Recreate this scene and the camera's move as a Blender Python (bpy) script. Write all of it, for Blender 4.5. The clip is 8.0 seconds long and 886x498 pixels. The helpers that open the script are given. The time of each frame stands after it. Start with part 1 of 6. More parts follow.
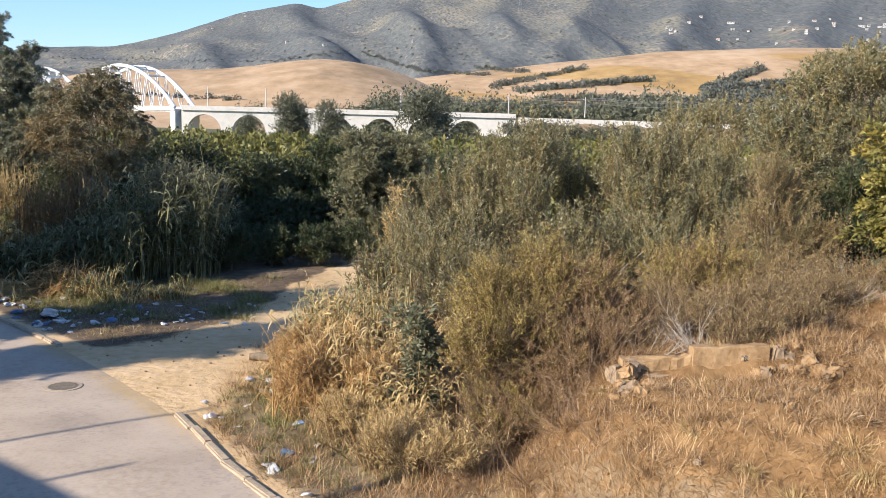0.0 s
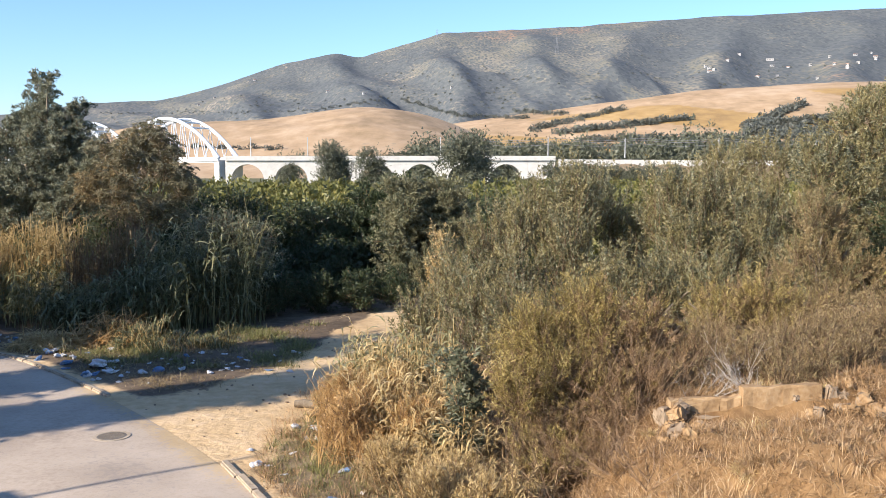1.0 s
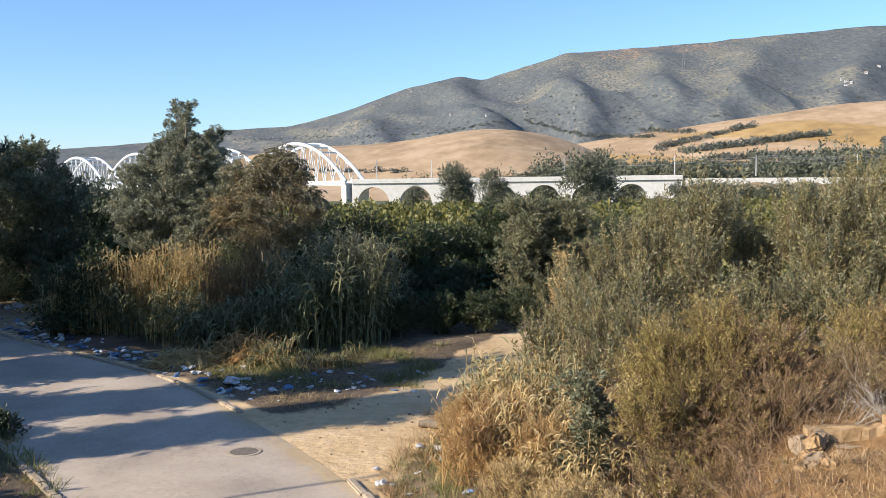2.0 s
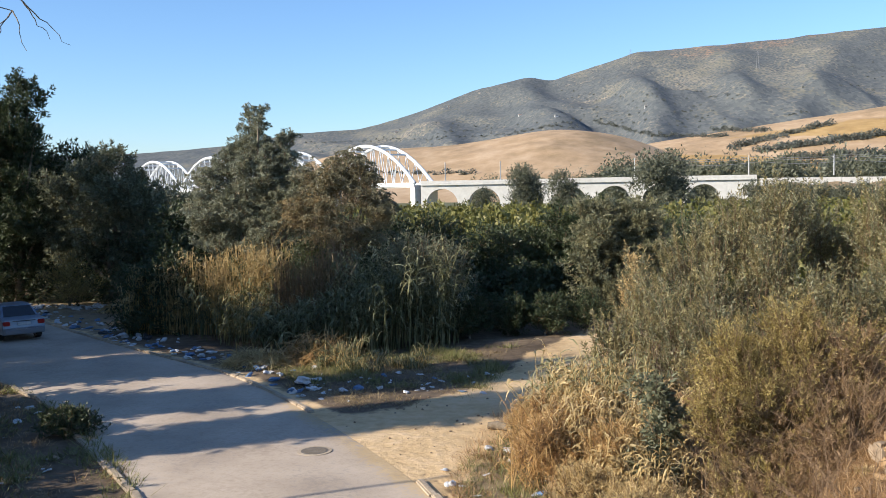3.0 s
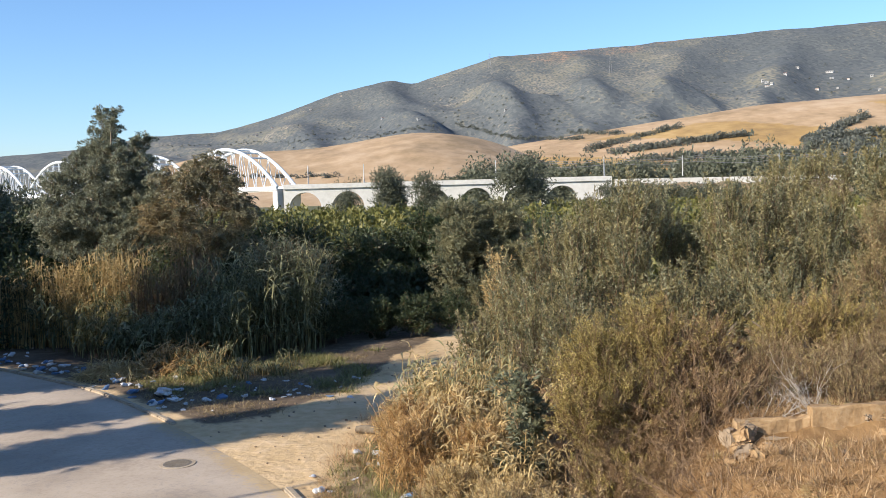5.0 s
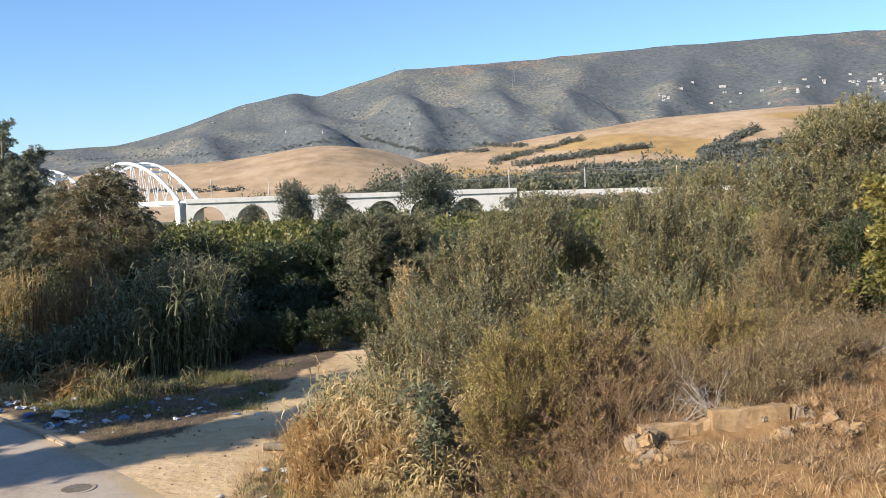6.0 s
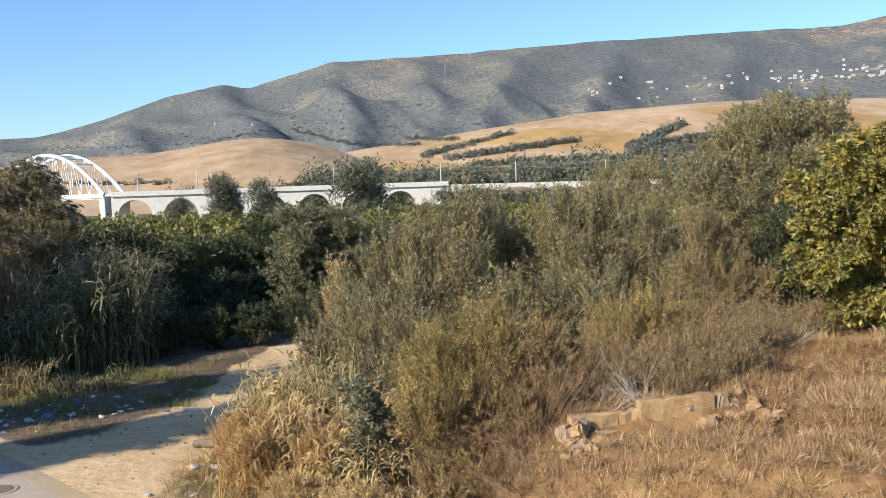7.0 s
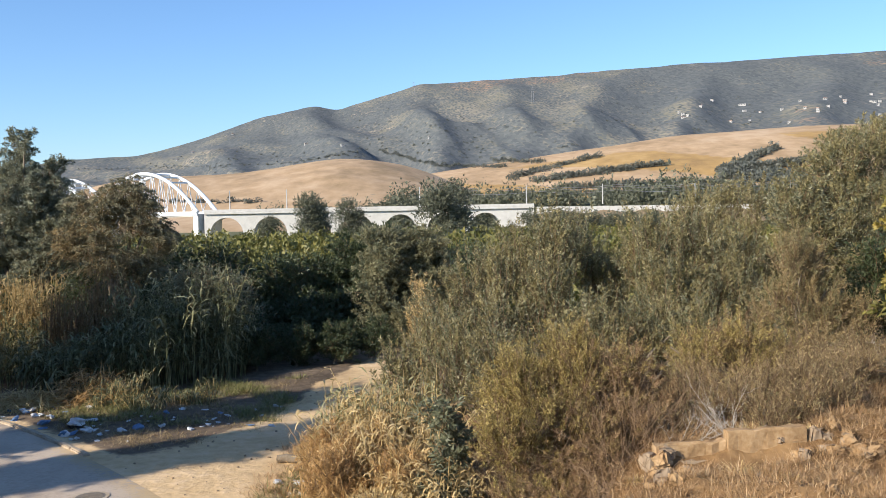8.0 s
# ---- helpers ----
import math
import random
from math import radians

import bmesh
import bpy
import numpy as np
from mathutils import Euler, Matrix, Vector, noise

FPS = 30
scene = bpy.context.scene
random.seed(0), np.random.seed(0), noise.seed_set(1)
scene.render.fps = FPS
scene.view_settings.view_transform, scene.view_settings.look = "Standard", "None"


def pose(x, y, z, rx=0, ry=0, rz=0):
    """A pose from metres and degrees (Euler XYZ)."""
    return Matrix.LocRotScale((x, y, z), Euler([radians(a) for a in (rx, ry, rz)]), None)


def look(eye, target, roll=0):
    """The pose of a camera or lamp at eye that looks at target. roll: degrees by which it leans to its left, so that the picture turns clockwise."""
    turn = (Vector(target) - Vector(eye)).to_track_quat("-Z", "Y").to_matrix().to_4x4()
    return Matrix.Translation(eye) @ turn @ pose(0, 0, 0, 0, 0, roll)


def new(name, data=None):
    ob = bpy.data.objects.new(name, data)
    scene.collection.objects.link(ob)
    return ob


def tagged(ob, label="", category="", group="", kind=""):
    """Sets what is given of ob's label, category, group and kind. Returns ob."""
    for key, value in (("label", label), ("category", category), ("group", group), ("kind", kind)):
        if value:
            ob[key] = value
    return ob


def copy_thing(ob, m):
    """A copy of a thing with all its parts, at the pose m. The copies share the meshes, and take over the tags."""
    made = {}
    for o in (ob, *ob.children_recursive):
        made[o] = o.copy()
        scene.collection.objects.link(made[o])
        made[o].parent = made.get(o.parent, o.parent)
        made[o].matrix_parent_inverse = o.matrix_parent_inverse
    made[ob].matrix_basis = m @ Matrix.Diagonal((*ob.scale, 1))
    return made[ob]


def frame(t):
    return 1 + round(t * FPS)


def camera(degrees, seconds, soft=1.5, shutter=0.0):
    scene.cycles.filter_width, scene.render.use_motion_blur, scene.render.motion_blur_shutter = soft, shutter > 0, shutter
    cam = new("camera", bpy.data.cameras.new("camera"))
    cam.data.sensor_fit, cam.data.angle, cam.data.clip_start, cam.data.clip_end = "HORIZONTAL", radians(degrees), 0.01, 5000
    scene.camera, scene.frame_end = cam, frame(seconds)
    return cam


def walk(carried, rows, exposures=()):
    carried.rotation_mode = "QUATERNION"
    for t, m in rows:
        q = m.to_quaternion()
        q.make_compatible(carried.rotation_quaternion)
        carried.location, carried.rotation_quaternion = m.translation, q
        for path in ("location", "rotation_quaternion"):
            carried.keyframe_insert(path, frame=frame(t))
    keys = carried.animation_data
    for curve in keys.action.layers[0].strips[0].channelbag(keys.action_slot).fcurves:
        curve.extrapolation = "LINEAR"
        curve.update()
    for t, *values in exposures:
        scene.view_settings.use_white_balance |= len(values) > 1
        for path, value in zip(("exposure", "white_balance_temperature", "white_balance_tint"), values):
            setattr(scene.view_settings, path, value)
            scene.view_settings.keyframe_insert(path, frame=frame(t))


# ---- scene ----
# camera: it turns on the spot, 6 m above the road
cam = camera(50.0, 8.0, soft=0.85)
EYE, TILT, LEAN = 6.0, -4.0, 0.4
ROWS = [
    (0.0, -6.26, -3.62, -1.39), (0.5, -4.72, -1.58, -1.04), (1.0, -3.77, -1.01, -0.10), (1.5, 0.0, 0.0, 0.0),
    (2.0, 3.66, 0.26, 0.06), (2.2, 4.96, 0.29, 0.07), (2.6, 6.95, 0.34, 0.08), (3.0, 7.80, 0.36, 0.10), (3.3, 7.60, 0.37, 0.12),
    (3.5, 7.30, 0.47, 0.15), (4.0, 5.58, 0.23, 0.54), (4.5, 2.89, 0.26, 0.82), (4.7, 1.50, 0.30, 0.95),
    (5.8, -4.60, 0.98, 1.90), (6.0, -5.90, 1.05, 2.03), (6.5, -8.99, 1.17, 2.26), (7.0, -10.0, 0.50, 2.26),
    (7.5, -7.44, 1.36, 1.85), (8.0, -4.93, 1.95, 1.12),
]
walk(cam, [(t, pose(0, 0, EYE, TILT, LEAN, 0) @ pose(0, 0, 0, 90 + pitch, roll, yaw)) for t, yaw, pitch, roll in ROWS],
     [(0.0, 0.85, 5850, 14), (0.5, 0.99, 5850, 14), (1.0, 0.98, 5800, 14), (1.5, 0.84, 5750, 13), (2.0, 0.76, 5780, 11.5), (3.5, 0.73, 5800, 11), (8.0, 0.70, 5800, 11)])

# ---- light ----
SUN_AZ = math.atan2(-0.855, -0.52)   # from north (+y) towards east (+x)
SUN_EL = radians(27)
world = bpy.data.worlds.new("sky")
scene.world = world
world.use_nodes = True
wn = world.node_tree.nodes
sky = wn.new("ShaderNodeTexSky")
sky.sky_type = "NISHITA"
sky.sun_disc = False
sky.sun_elevation = SUN_EL
sky.sun_rotation = SUN_AZ % (2 * math.pi)
sky.air_density = 1.0
sky.dust_density = 0.3
sky.ozone_density = 4.5
wn["Background"].inputs["Strength"].default_value = 0.108
world.node_tree.links.new(sky.outputs[0], wn["Background"].inputs["Color"])
sun_dir = Vector((math.sin(SUN_AZ) * math.cos(SUN_EL), math.cos(SUN_AZ) * math.cos(SUN_EL), math.sin(SUN_EL)))
sun = new("sun", bpy.data.lights.new("sun", "SUN"))
sun.data.energy, sun.data.angle, sun.data.color = 5.0, radians(0.55), (1.0, 0.86, 0.66)
sun.matrix_world = look(sun_dir * 100, (0, 0, 0))

# ---- materials ----
def material(name, colors, scale=1.0, fine=8.0, rough=0.85, bump=0.3, island=0.0, translucent=0.0, metal=0.0, spec=0.3, depth=0.02, attr=None, coords="Object", half=0.18, squash=1.0):
    """Two scales of noise between colours; island: shade change from piece to piece; attr: list of (attribute, colour, colour)."""
    m = bpy.data.materials.new(name)
    m.use_nodes = True
    nt = m.node_tree
    n, l = nt.nodes, nt.links
    b = n["Principled BSDF"]
    b.inputs["Roughness"].default_value = rough
    b.inputs["Metallic"].default_value = metal
    b.inputs["Specular IOR Level"].default_value = spec
    tc = n.new("ShaderNodeTexCoord")
    mp = n.new("ShaderNodeMapping")
    mp.inputs["Scale"].default_value = (1, squash, 1)
    l.new(tc.outputs[coords], mp.inputs["Vector"])
    big, small = n.new("ShaderNodeTexNoise"), n.new("ShaderNodeTexNoise")
    for t, s, d in ((big, scale, 4), (small, fine, 6)):
        t.inputs["Scale"].default_value = s
        t.inputs["Detail"].default_value = d
        t.inputs["Roughness"].default_value = 0.62
        l.new(mp.outputs[0], t.inputs["Vector"])
    def ramp(cols):
        r = n.new("ShaderNodeValToRGB")
        e = r.color_ramp.elements
        while len(e) < len(cols):
            e.new(0.5)
        for i, c in enumerate(cols):
            e[i].position = 0.5 - half + 2 * half * i / max(1, len(cols) - 1)
            e[i].color = (*c, 1)
        return r
    mixf = n.new("ShaderNodeMix")
    mixf.data_type = "FLOAT"
    mixf.inputs[0].default_value = 0.45
    l.new(big.outputs[0], mixf.inputs[2])
    l.new(small.outputs[0], mixf.inputs[3])
    fac = mixf.outputs[0]
    if island:
        g = n.new("ShaderNodeNewGeometry")
        mi = n.new("ShaderNodeMix")
        mi.data_type = "FLOAT"
        mi.inputs[0].default_value = island
        rr = n.new("ShaderNodeMapRange")
        rr.inputs[3].default_value, rr.inputs[4].default_value = 0.3, 0.7
        l.new(g.outputs["Random Per Island"], rr.inputs[0])
        l.new(fac, mi.inputs[2])
        l.new(rr.outputs[0], mi.inputs[3])
        fac = mi.outputs[0]
    r = ramp(colors)
    l.new(fac, r.inputs[0])
    col = r.outputs[0]
    for a, *cols in attr or ():
        at = n.new("ShaderNodeAttribute")
        at.attribute_name = a
        r2 = ramp(cols)
        l.new(fac, r2.inputs[0])
        wob = n.new("ShaderNodeMath")
        wob.operation = "MULTIPLY_ADD"
        sub = n.new("ShaderNodeMath")
        sub.operation = "SUBTRACT"
        l.new(small.outputs[0], sub.inputs[0])
        sub.inputs[1].default_value = 0.5
        l.new(sub.outputs[0], wob.inputs[0])
        wob.inputs[1].default_value = 1.6
        l.new(at.outputs["Fac"], wob.inputs[2])
        st = n.new("ShaderNodeMapRange")
        st.interpolation_type = "SMOOTHSTEP"
        st.inputs[1].default_value, st.inputs[2].default_value = 0.3, 0.7
        l.new(wob.outputs[0], st.inputs[0])
        mc = n.new("ShaderNodeMix")
        mc.data_type = "RGBA"
        l.new(st.outputs[0], mc.inputs[0])
        l.new(col, mc.inputs[6])
        l.new(r2.outputs[0], mc.inputs[7])
        col = mc.outputs[2]
    l.new(col, b.inputs["Base Color"])
    if bump:
        bp = n.new("ShaderNodeBump")
        bp.inputs["Strength"].default_value = bump
        bp.inputs["Distance"].default_value = depth
        l.new(small.outputs[0], bp.inputs["Height"])
        l.new(bp.outputs[0], b.inputs["Normal"])
    if translucent:
        tr = n.new("ShaderNodeBsdfTranslucent")
        l.new(col, tr.inputs["Color"])
        ms = n.new("ShaderNodeMixShader")
        ms.inputs[0].default_value = translucent
        l.new(b.outputs[0], ms.inputs[1])
        l.new(tr.outputs[0], ms.inputs[2])
        l.new(ms.outputs[0], n["Material Output"].inputs["Surface"])
    return m

def leaf_material(name, colors, translucent=0.14, rough=0.55, dry=None):
    """Leaves; dry: a second set of colours for the shoots whose tone is high."""
    return material(name, colors, scale=0.5, fine=3.0, rough=rough, bump=0, island=0.5, translucent=translucent, spec=0.4, attr=[("tone", *dry)] if dry else None)

# last colour set: dark earth with tree shade painted into it
M_GROUND = material("ground_soil", [(0.16, 0.11, 0.065), (0.26, 0.19, 0.11), (0.33, 0.25, 0.15)], 0.25, 3.0, 0.95, 0.8, depth=0.08, half=0.13,
                    attr=[("dirt", (0.45, 0.305, 0.15), (0.575, 0.405, 0.212), (0.66, 0.485, 0.285)), ("dry", (0.10, 0.056, 0.023), (0.195, 0.112, 0.045), (0.30, 0.185, 0.08)),
                          ("field", (0.07, 0.08, 0.03), (0.12, 0.12, 0.05), (0.2, 0.17, 0.08)), ("shaded_soil", (0.07, 0.05, 0.03), (0.13, 0.093, 0.058), (0.21, 0.155, 0.10))])
M_ROAD = material("concrete_road", [(0.33, 0.262, 0.193), (0.45, 0.365, 0.275), (0.55, 0.455, 0.355)], 0.45, 9.0, 0.85, 0.35, depth=0.012, attr=[("dust", (0.37, 0.26, 0.13), (0.47, 0.345, 0.19), (0.55, 0.42, 0.26)), ("worn", (0.25, 0.205, 0.16), (0.32, 0.265, 0.21), (0.39, 0.33, 0.265))])
M_KERB = material("kerb_concrete", [(0.29, 0.225, 0.15), (0.41, 0.33, 0.235), (0.49, 0.415, 0.31)], 1.5, 12.0, 0.9, 0.5)
M_IRON = material("cast_iron", [(0.15, 0.13, 0.105), (0.26, 0.225, 0.18)], 6, 40, 0.7, 0.4, metal=0.4)
M_BARK = material("bark", [(0.10, 0.075, 0.05), (0.2, 0.16, 0.11), (0.3, 0.25, 0.19)], 3, 20, 0.9, 0.8)
M_TWIG = material("dry_twig", [(0.14, 0.088, 0.048), (0.29, 0.195, 0.115)], 3, 20, 0.9, 0.3, island=0.5)
M_PALE = material("bleached_wood", [(0.36, 0.31, 0.25), (0.52, 0.47, 0.4)], 3, 20, 0.85, 0.3)
L_OLIVE = leaf_material("willow_leaf", [(0.055, 0.056, 0.026), (0.165, 0.16, 0.082), (0.50, 0.47, 0.30)], dry=[(0.08, 0.068, 0.025), (0.225, 0.19, 0.075), (0.52, 0.44, 0.22)])
L_ROUND = leaf_material("dense_olive_leaf", [(0.06, 0.064, 0.036), (0.145, 0.152, 0.085), (0.31, 0.31, 0.185)], dry=[(0.09, 0.085, 0.045), (0.19, 0.18, 0.092), (0.37, 0.34, 0.19)])
# second set: lighter tan for the crown's sunlit side, light put into colour
L_TAM = leaf_material("tamarisk_leaf", [(0.078, 0.072, 0.038), (0.185, 0.165, 0.09), (0.36, 0.32, 0.185)], dry=[(0.14, 0.098, 0.042), (0.30, 0.215, 0.092), (0.49, 0.375, 0.185)])
L_BROWN = leaf_material("browning_leaf", [(0.11, 0.082, 0.022), (0.33, 0.25, 0.072), (0.66, 0.53, 0.215)], dry=[(0.09, 0.052, 0.024), (0.25, 0.155, 0.072), (0.53, 0.375, 0.21)])
L_TAN = leaf_material("dry_leaf", [(0.17, 0.12, 0.05), (0.31, 0.225, 0.10), (0.48, 0.37, 0.19)], dry=[(0.09, 0.085, 0.035), (0.19, 0.175, 0.075), (0.34, 0.30, 0.14)])
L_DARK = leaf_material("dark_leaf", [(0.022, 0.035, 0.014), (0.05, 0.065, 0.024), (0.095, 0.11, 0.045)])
L_GREY = leaf_material("gum_leaf", [(0.088, 0.096, 0.06), (0.215, 0.222, 0.145), (0.45, 0.45, 0.315)], dry=[(0.115, 0.11, 0.065), (0.25, 0.24, 0.145), (0.46, 0.43, 0.275)])
L_YELLOW = leaf_material("yellow_green_leaf", [(0.085, 0.085, 0.02), (0.21, 0.195, 0.05), (0.42, 0.365, 0.12)], 0.3, dry=[(0.15, 0.12, 0.02), (0.34, 0.27, 0.05), (0.55, 0.43, 0.12)])
# greyed and paled leaf: haze of the distance put into the colour
L_FAR_HAZED = leaf_material("hazed_far_leaf", [(0.07, 0.078, 0.066), (0.12, 0.127, 0.105), (0.175, 0.178, 0.14)])
L_POPLAR = leaf_material("poplar_leaf", [(0.05, 0.055, 0.034), (0.115, 0.12, 0.074), (0.21, 0.21, 0.135)])
L_CITRUS = leaf_material("orchard_leaf", [(0.06, 0.065, 0.014), (0.14, 0.135, 0.03), (0.26, 0.22, 0.06)])
# palest tone stands for sun glints on reed leaves, painted as colour
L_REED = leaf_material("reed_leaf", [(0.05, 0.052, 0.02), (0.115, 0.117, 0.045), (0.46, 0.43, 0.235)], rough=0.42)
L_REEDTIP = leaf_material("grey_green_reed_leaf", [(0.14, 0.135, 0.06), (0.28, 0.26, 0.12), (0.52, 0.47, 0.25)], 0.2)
L_CANE = leaf_material("brown_cane", [(0.10, 0.06, 0.03), (0.19, 0.12, 0.06), (0.33, 0.22, 0.11)], 0.1)
L_STRAW = leaf_material("straw_reed", [(0.28, 0.19, 0.07), (0.53, 0.385, 0.165), (0.76, 0.61, 0.33)], 0.2)
L_GRASS = leaf_material("dry_grass", [(0.15, 0.082, 0.032), (0.36, 0.22, 0.095), (0.68, 0.51, 0.30)], 0.12)
L_GREEN = leaf_material("green_grass", [(0.08, 0.09, 0.028), (0.19, 0.185, 0.058), (0.38, 0.33, 0.13)], 0.2)
M_STONE = material("rubble_stone", [(0.19, 0.135, 0.085), (0.30, 0.225, 0.145), (0.42, 0.335, 0.235)], 1.5, 9, 0.9, 0.8, island=0.3)
M_WALL = material("old_wall_render", [(0.22, 0.13, 0.055), (0.36, 0.235, 0.115), (0.46, 0.335, 0.19)], 2.2, 11, 0.9, 0.7)
M_WHITE = material("bridge_concrete", [(0.50, 0.475, 0.42), (0.60, 0.575, 0.515), (0.68, 0.65, 0.59)], 0.05, 0.8, 0.8, 0.2)
M_STEEL = material("white_painted_steel", [(0.58, 0.60, 0.61), (0.70, 0.71, 0.72)], 0.1, 2, 0.5, 0.1)
M_POLE = material("pole_concrete", [(0.4, 0.4, 0.38), (0.55, 0.54, 0.52)], 0.5, 5, 0.8, 0.2)
M_WIRE = material("wire", [(0.2, 0.2, 0.2), (0.3, 0.3, 0.3)], 1, 5, 0.6, 0)
M_HILL = material("mown_hill", [(0.29, 0.20, 0.105), (0.41, 0.28, 0.155), (0.50, 0.36, 0.22)], 0.008, 0.06, 0.95, 0.4, depth=2.0, half=0.11, squash=0.5,
                  attr=[("crop", (0.27, 0.17, 0.065), (0.37, 0.235, 0.085), (0.45, 0.30, 0.12)), ("wood", (0.05, 0.06, 0.04), (0.09, 0.10, 0.06), (0.14, 0.14, 0.09))])
# mountain: distance haze is put into these paled colours
M_MOUNT = material("hazed_scrub_mountain", [(0.125, 0.124, 0.093), (0.20, 0.185, 0.137), (0.285, 0.245, 0.18)], 0.006, 0.05, 0.95, 0.2, depth=4.0, half=0.16, squash=0.2,
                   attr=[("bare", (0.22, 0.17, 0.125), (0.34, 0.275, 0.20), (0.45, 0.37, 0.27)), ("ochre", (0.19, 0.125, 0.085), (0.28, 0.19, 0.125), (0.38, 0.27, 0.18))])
def canopy(m, scale, dark, light, attribute):
    """Crowns of scattered far trees over a ground colour; an attribute sets how thick they stand."""
    nt = m.node_tree
    n, l = nt.nodes, nt.links
    b = n["Principled BSDF"]
    under = b.inputs["Base Color"].links[0].from_socket
    tc = n.new("ShaderNodeTexCoord")
    vo = n.new("ShaderNodeTexVoronoi")
    vo.inputs["Scale"].default_value = scale
    vo.inputs["Randomness"].default_value = 1.0
    no = n.new("ShaderNodeTexNoise")
    no.inputs["Scale"].default_value = scale * 0.09
    no.inputs["Detail"].default_value = 5
    at = n.new("ShaderNodeAttribute")
    at.attribute_name = attribute
    mp = n.new("ShaderNodeMapping")
    mp.inputs["Scale"].default_value = (1, 0.3, 1)
    l.new(tc.outputs["Object"], mp.inputs["Vector"])
    for t in (vo, no):
        l.new(mp.outputs[0], t.inputs["Vector"])
    add = n.new("ShaderNodeMath")
    add.operation = "MULTIPLY_ADD"
    l.new(at.outputs["Fac"], add.inputs[0])
    add.inputs[1].default_value = 0.8
    l.new(no.outputs[0], add.inputs[2])
    sub = n.new("ShaderNodeMath")
    sub.operation = "SUBTRACT"
    l.new(add.outputs[0], sub.inputs[0])
    l.new(vo.outputs["Distance"], sub.inputs[1])
    st = n.new("ShaderNodeMapRange")
    st.inputs[1].default_value, st.inputs[2].default_value = 0.08, 0.5
    l.new(sub.outputs[0], st.inputs[0])
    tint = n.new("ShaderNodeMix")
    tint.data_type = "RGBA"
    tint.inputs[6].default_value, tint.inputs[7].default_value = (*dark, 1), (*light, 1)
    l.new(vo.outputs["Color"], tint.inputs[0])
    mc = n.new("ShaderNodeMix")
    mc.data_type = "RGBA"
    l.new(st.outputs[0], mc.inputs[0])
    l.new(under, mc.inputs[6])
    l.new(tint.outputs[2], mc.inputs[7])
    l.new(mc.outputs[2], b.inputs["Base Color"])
# bluish crown tones: the haze is painted into the trees too
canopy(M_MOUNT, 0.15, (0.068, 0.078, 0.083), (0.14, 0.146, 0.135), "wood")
M_HOUSE = material("whitewashed_wall", [(0.34, 0.33, 0.31), (0.50, 0.485, 0.455)], 0.2, 2, 0.8, 0.1)
M_TILE = material("roof_tile", [(0.4, 0.2, 0.12), (0.5, 0.28, 0.18)], 0.5, 4, 0.8, 0.2)
M_PANE = material("dark_opening", [(0.03, 0.035, 0.04), (0.05, 0.055, 0.06)], 1, 3, 0.3, 0)
M_PLASTIC = material("white_plastic", [(0.42, 0.42, 0.41), (0.66, 0.66, 0.66)], 4, 20, 0.5, 0.3, island=0.3)
M_BLUEBAG = material("blue_plastic", [(0.07, 0.12, 0.22), (0.16, 0.24, 0.36)], 4, 20, 0.4, 0.3, island=0.3)
M_BLACKBAG = material("black_plastic", [(0.02, 0.02, 0.022), (0.05, 0.05, 0.055)], 4, 20, 0.35, 0.3)

# ---- mesh helpers ----
rng = np.random.default_rng(7)

def mesh_data(name, verts, faces, mat, smooth=False):
    verts, faces = np.asarray(verts, np.float32), np.asarray(faces, np.int32)
    me = bpy.data.meshes.new(name)
    k = faces.shape[1]
    me.vertices.add(len(verts))
    me.vertices.foreach_set("co", verts.ravel())
    me.loops.add(faces.size)
    me.loops.foreach_set("vertex_index", faces.ravel())
    me.polygons.add(len(faces))
    me.polygons.foreach_set("loop_start", np.arange(0, faces.size, k, dtype=np.int32))
    me.polygons.foreach_set("loop_total", np.full(len(faces), k, np.int32))
    me.update(calc_edges=True)
    me.materials.append(mat)
    if smooth:
        me.polygons.foreach_set("use_smooth", np.ones(len(faces), bool))
    return me

def part(name, data, mat, parent=None, label=""):
    """Links a bmesh or mesh as one object under a thing or part."""
    if isinstance(data, bmesh.types.BMesh):
        me = bpy.data.meshes.new(name)
        bmesh.ops.recalc_face_normals(data, faces=data.faces)
        data.to_mesh(me)
        data.free()
        me.materials.append(mat)
    else:
        me = data
    ob = new(name, me)
    ob.parent = parent
    if label:
        tagged(ob, label)
    return ob

def thing(name, x, y, z, label, category, group="", rz=0.0):
    ob = new(name)
    ob.empty_display_size = 0.2
    ob.matrix_basis = pose(x, y, z, 0, 0, rz)
    return tagged(ob, label, category, group)

def box(bm, x0, x1, y0, y1, z0, z1, bevel=0.0):
    r = bmesh.ops.create_cube(bm, size=1.0)
    vs = r["verts"]
    bmesh.ops.scale(bm, vec=(x1 - x0, y1 - y0, z1 - z0), verts=vs)
    bmesh.ops.translate(bm, vec=((x0 + x1) / 2, (y0 + y1) / 2, (z0 + z1) / 2), verts=vs)
    if bevel:
        es = list({e for v in vs for e in v.link_edges})
        bmesh.ops.bevel(bm, geom=es, offset=bevel, segments=2, affect="EDGES")
    return bm

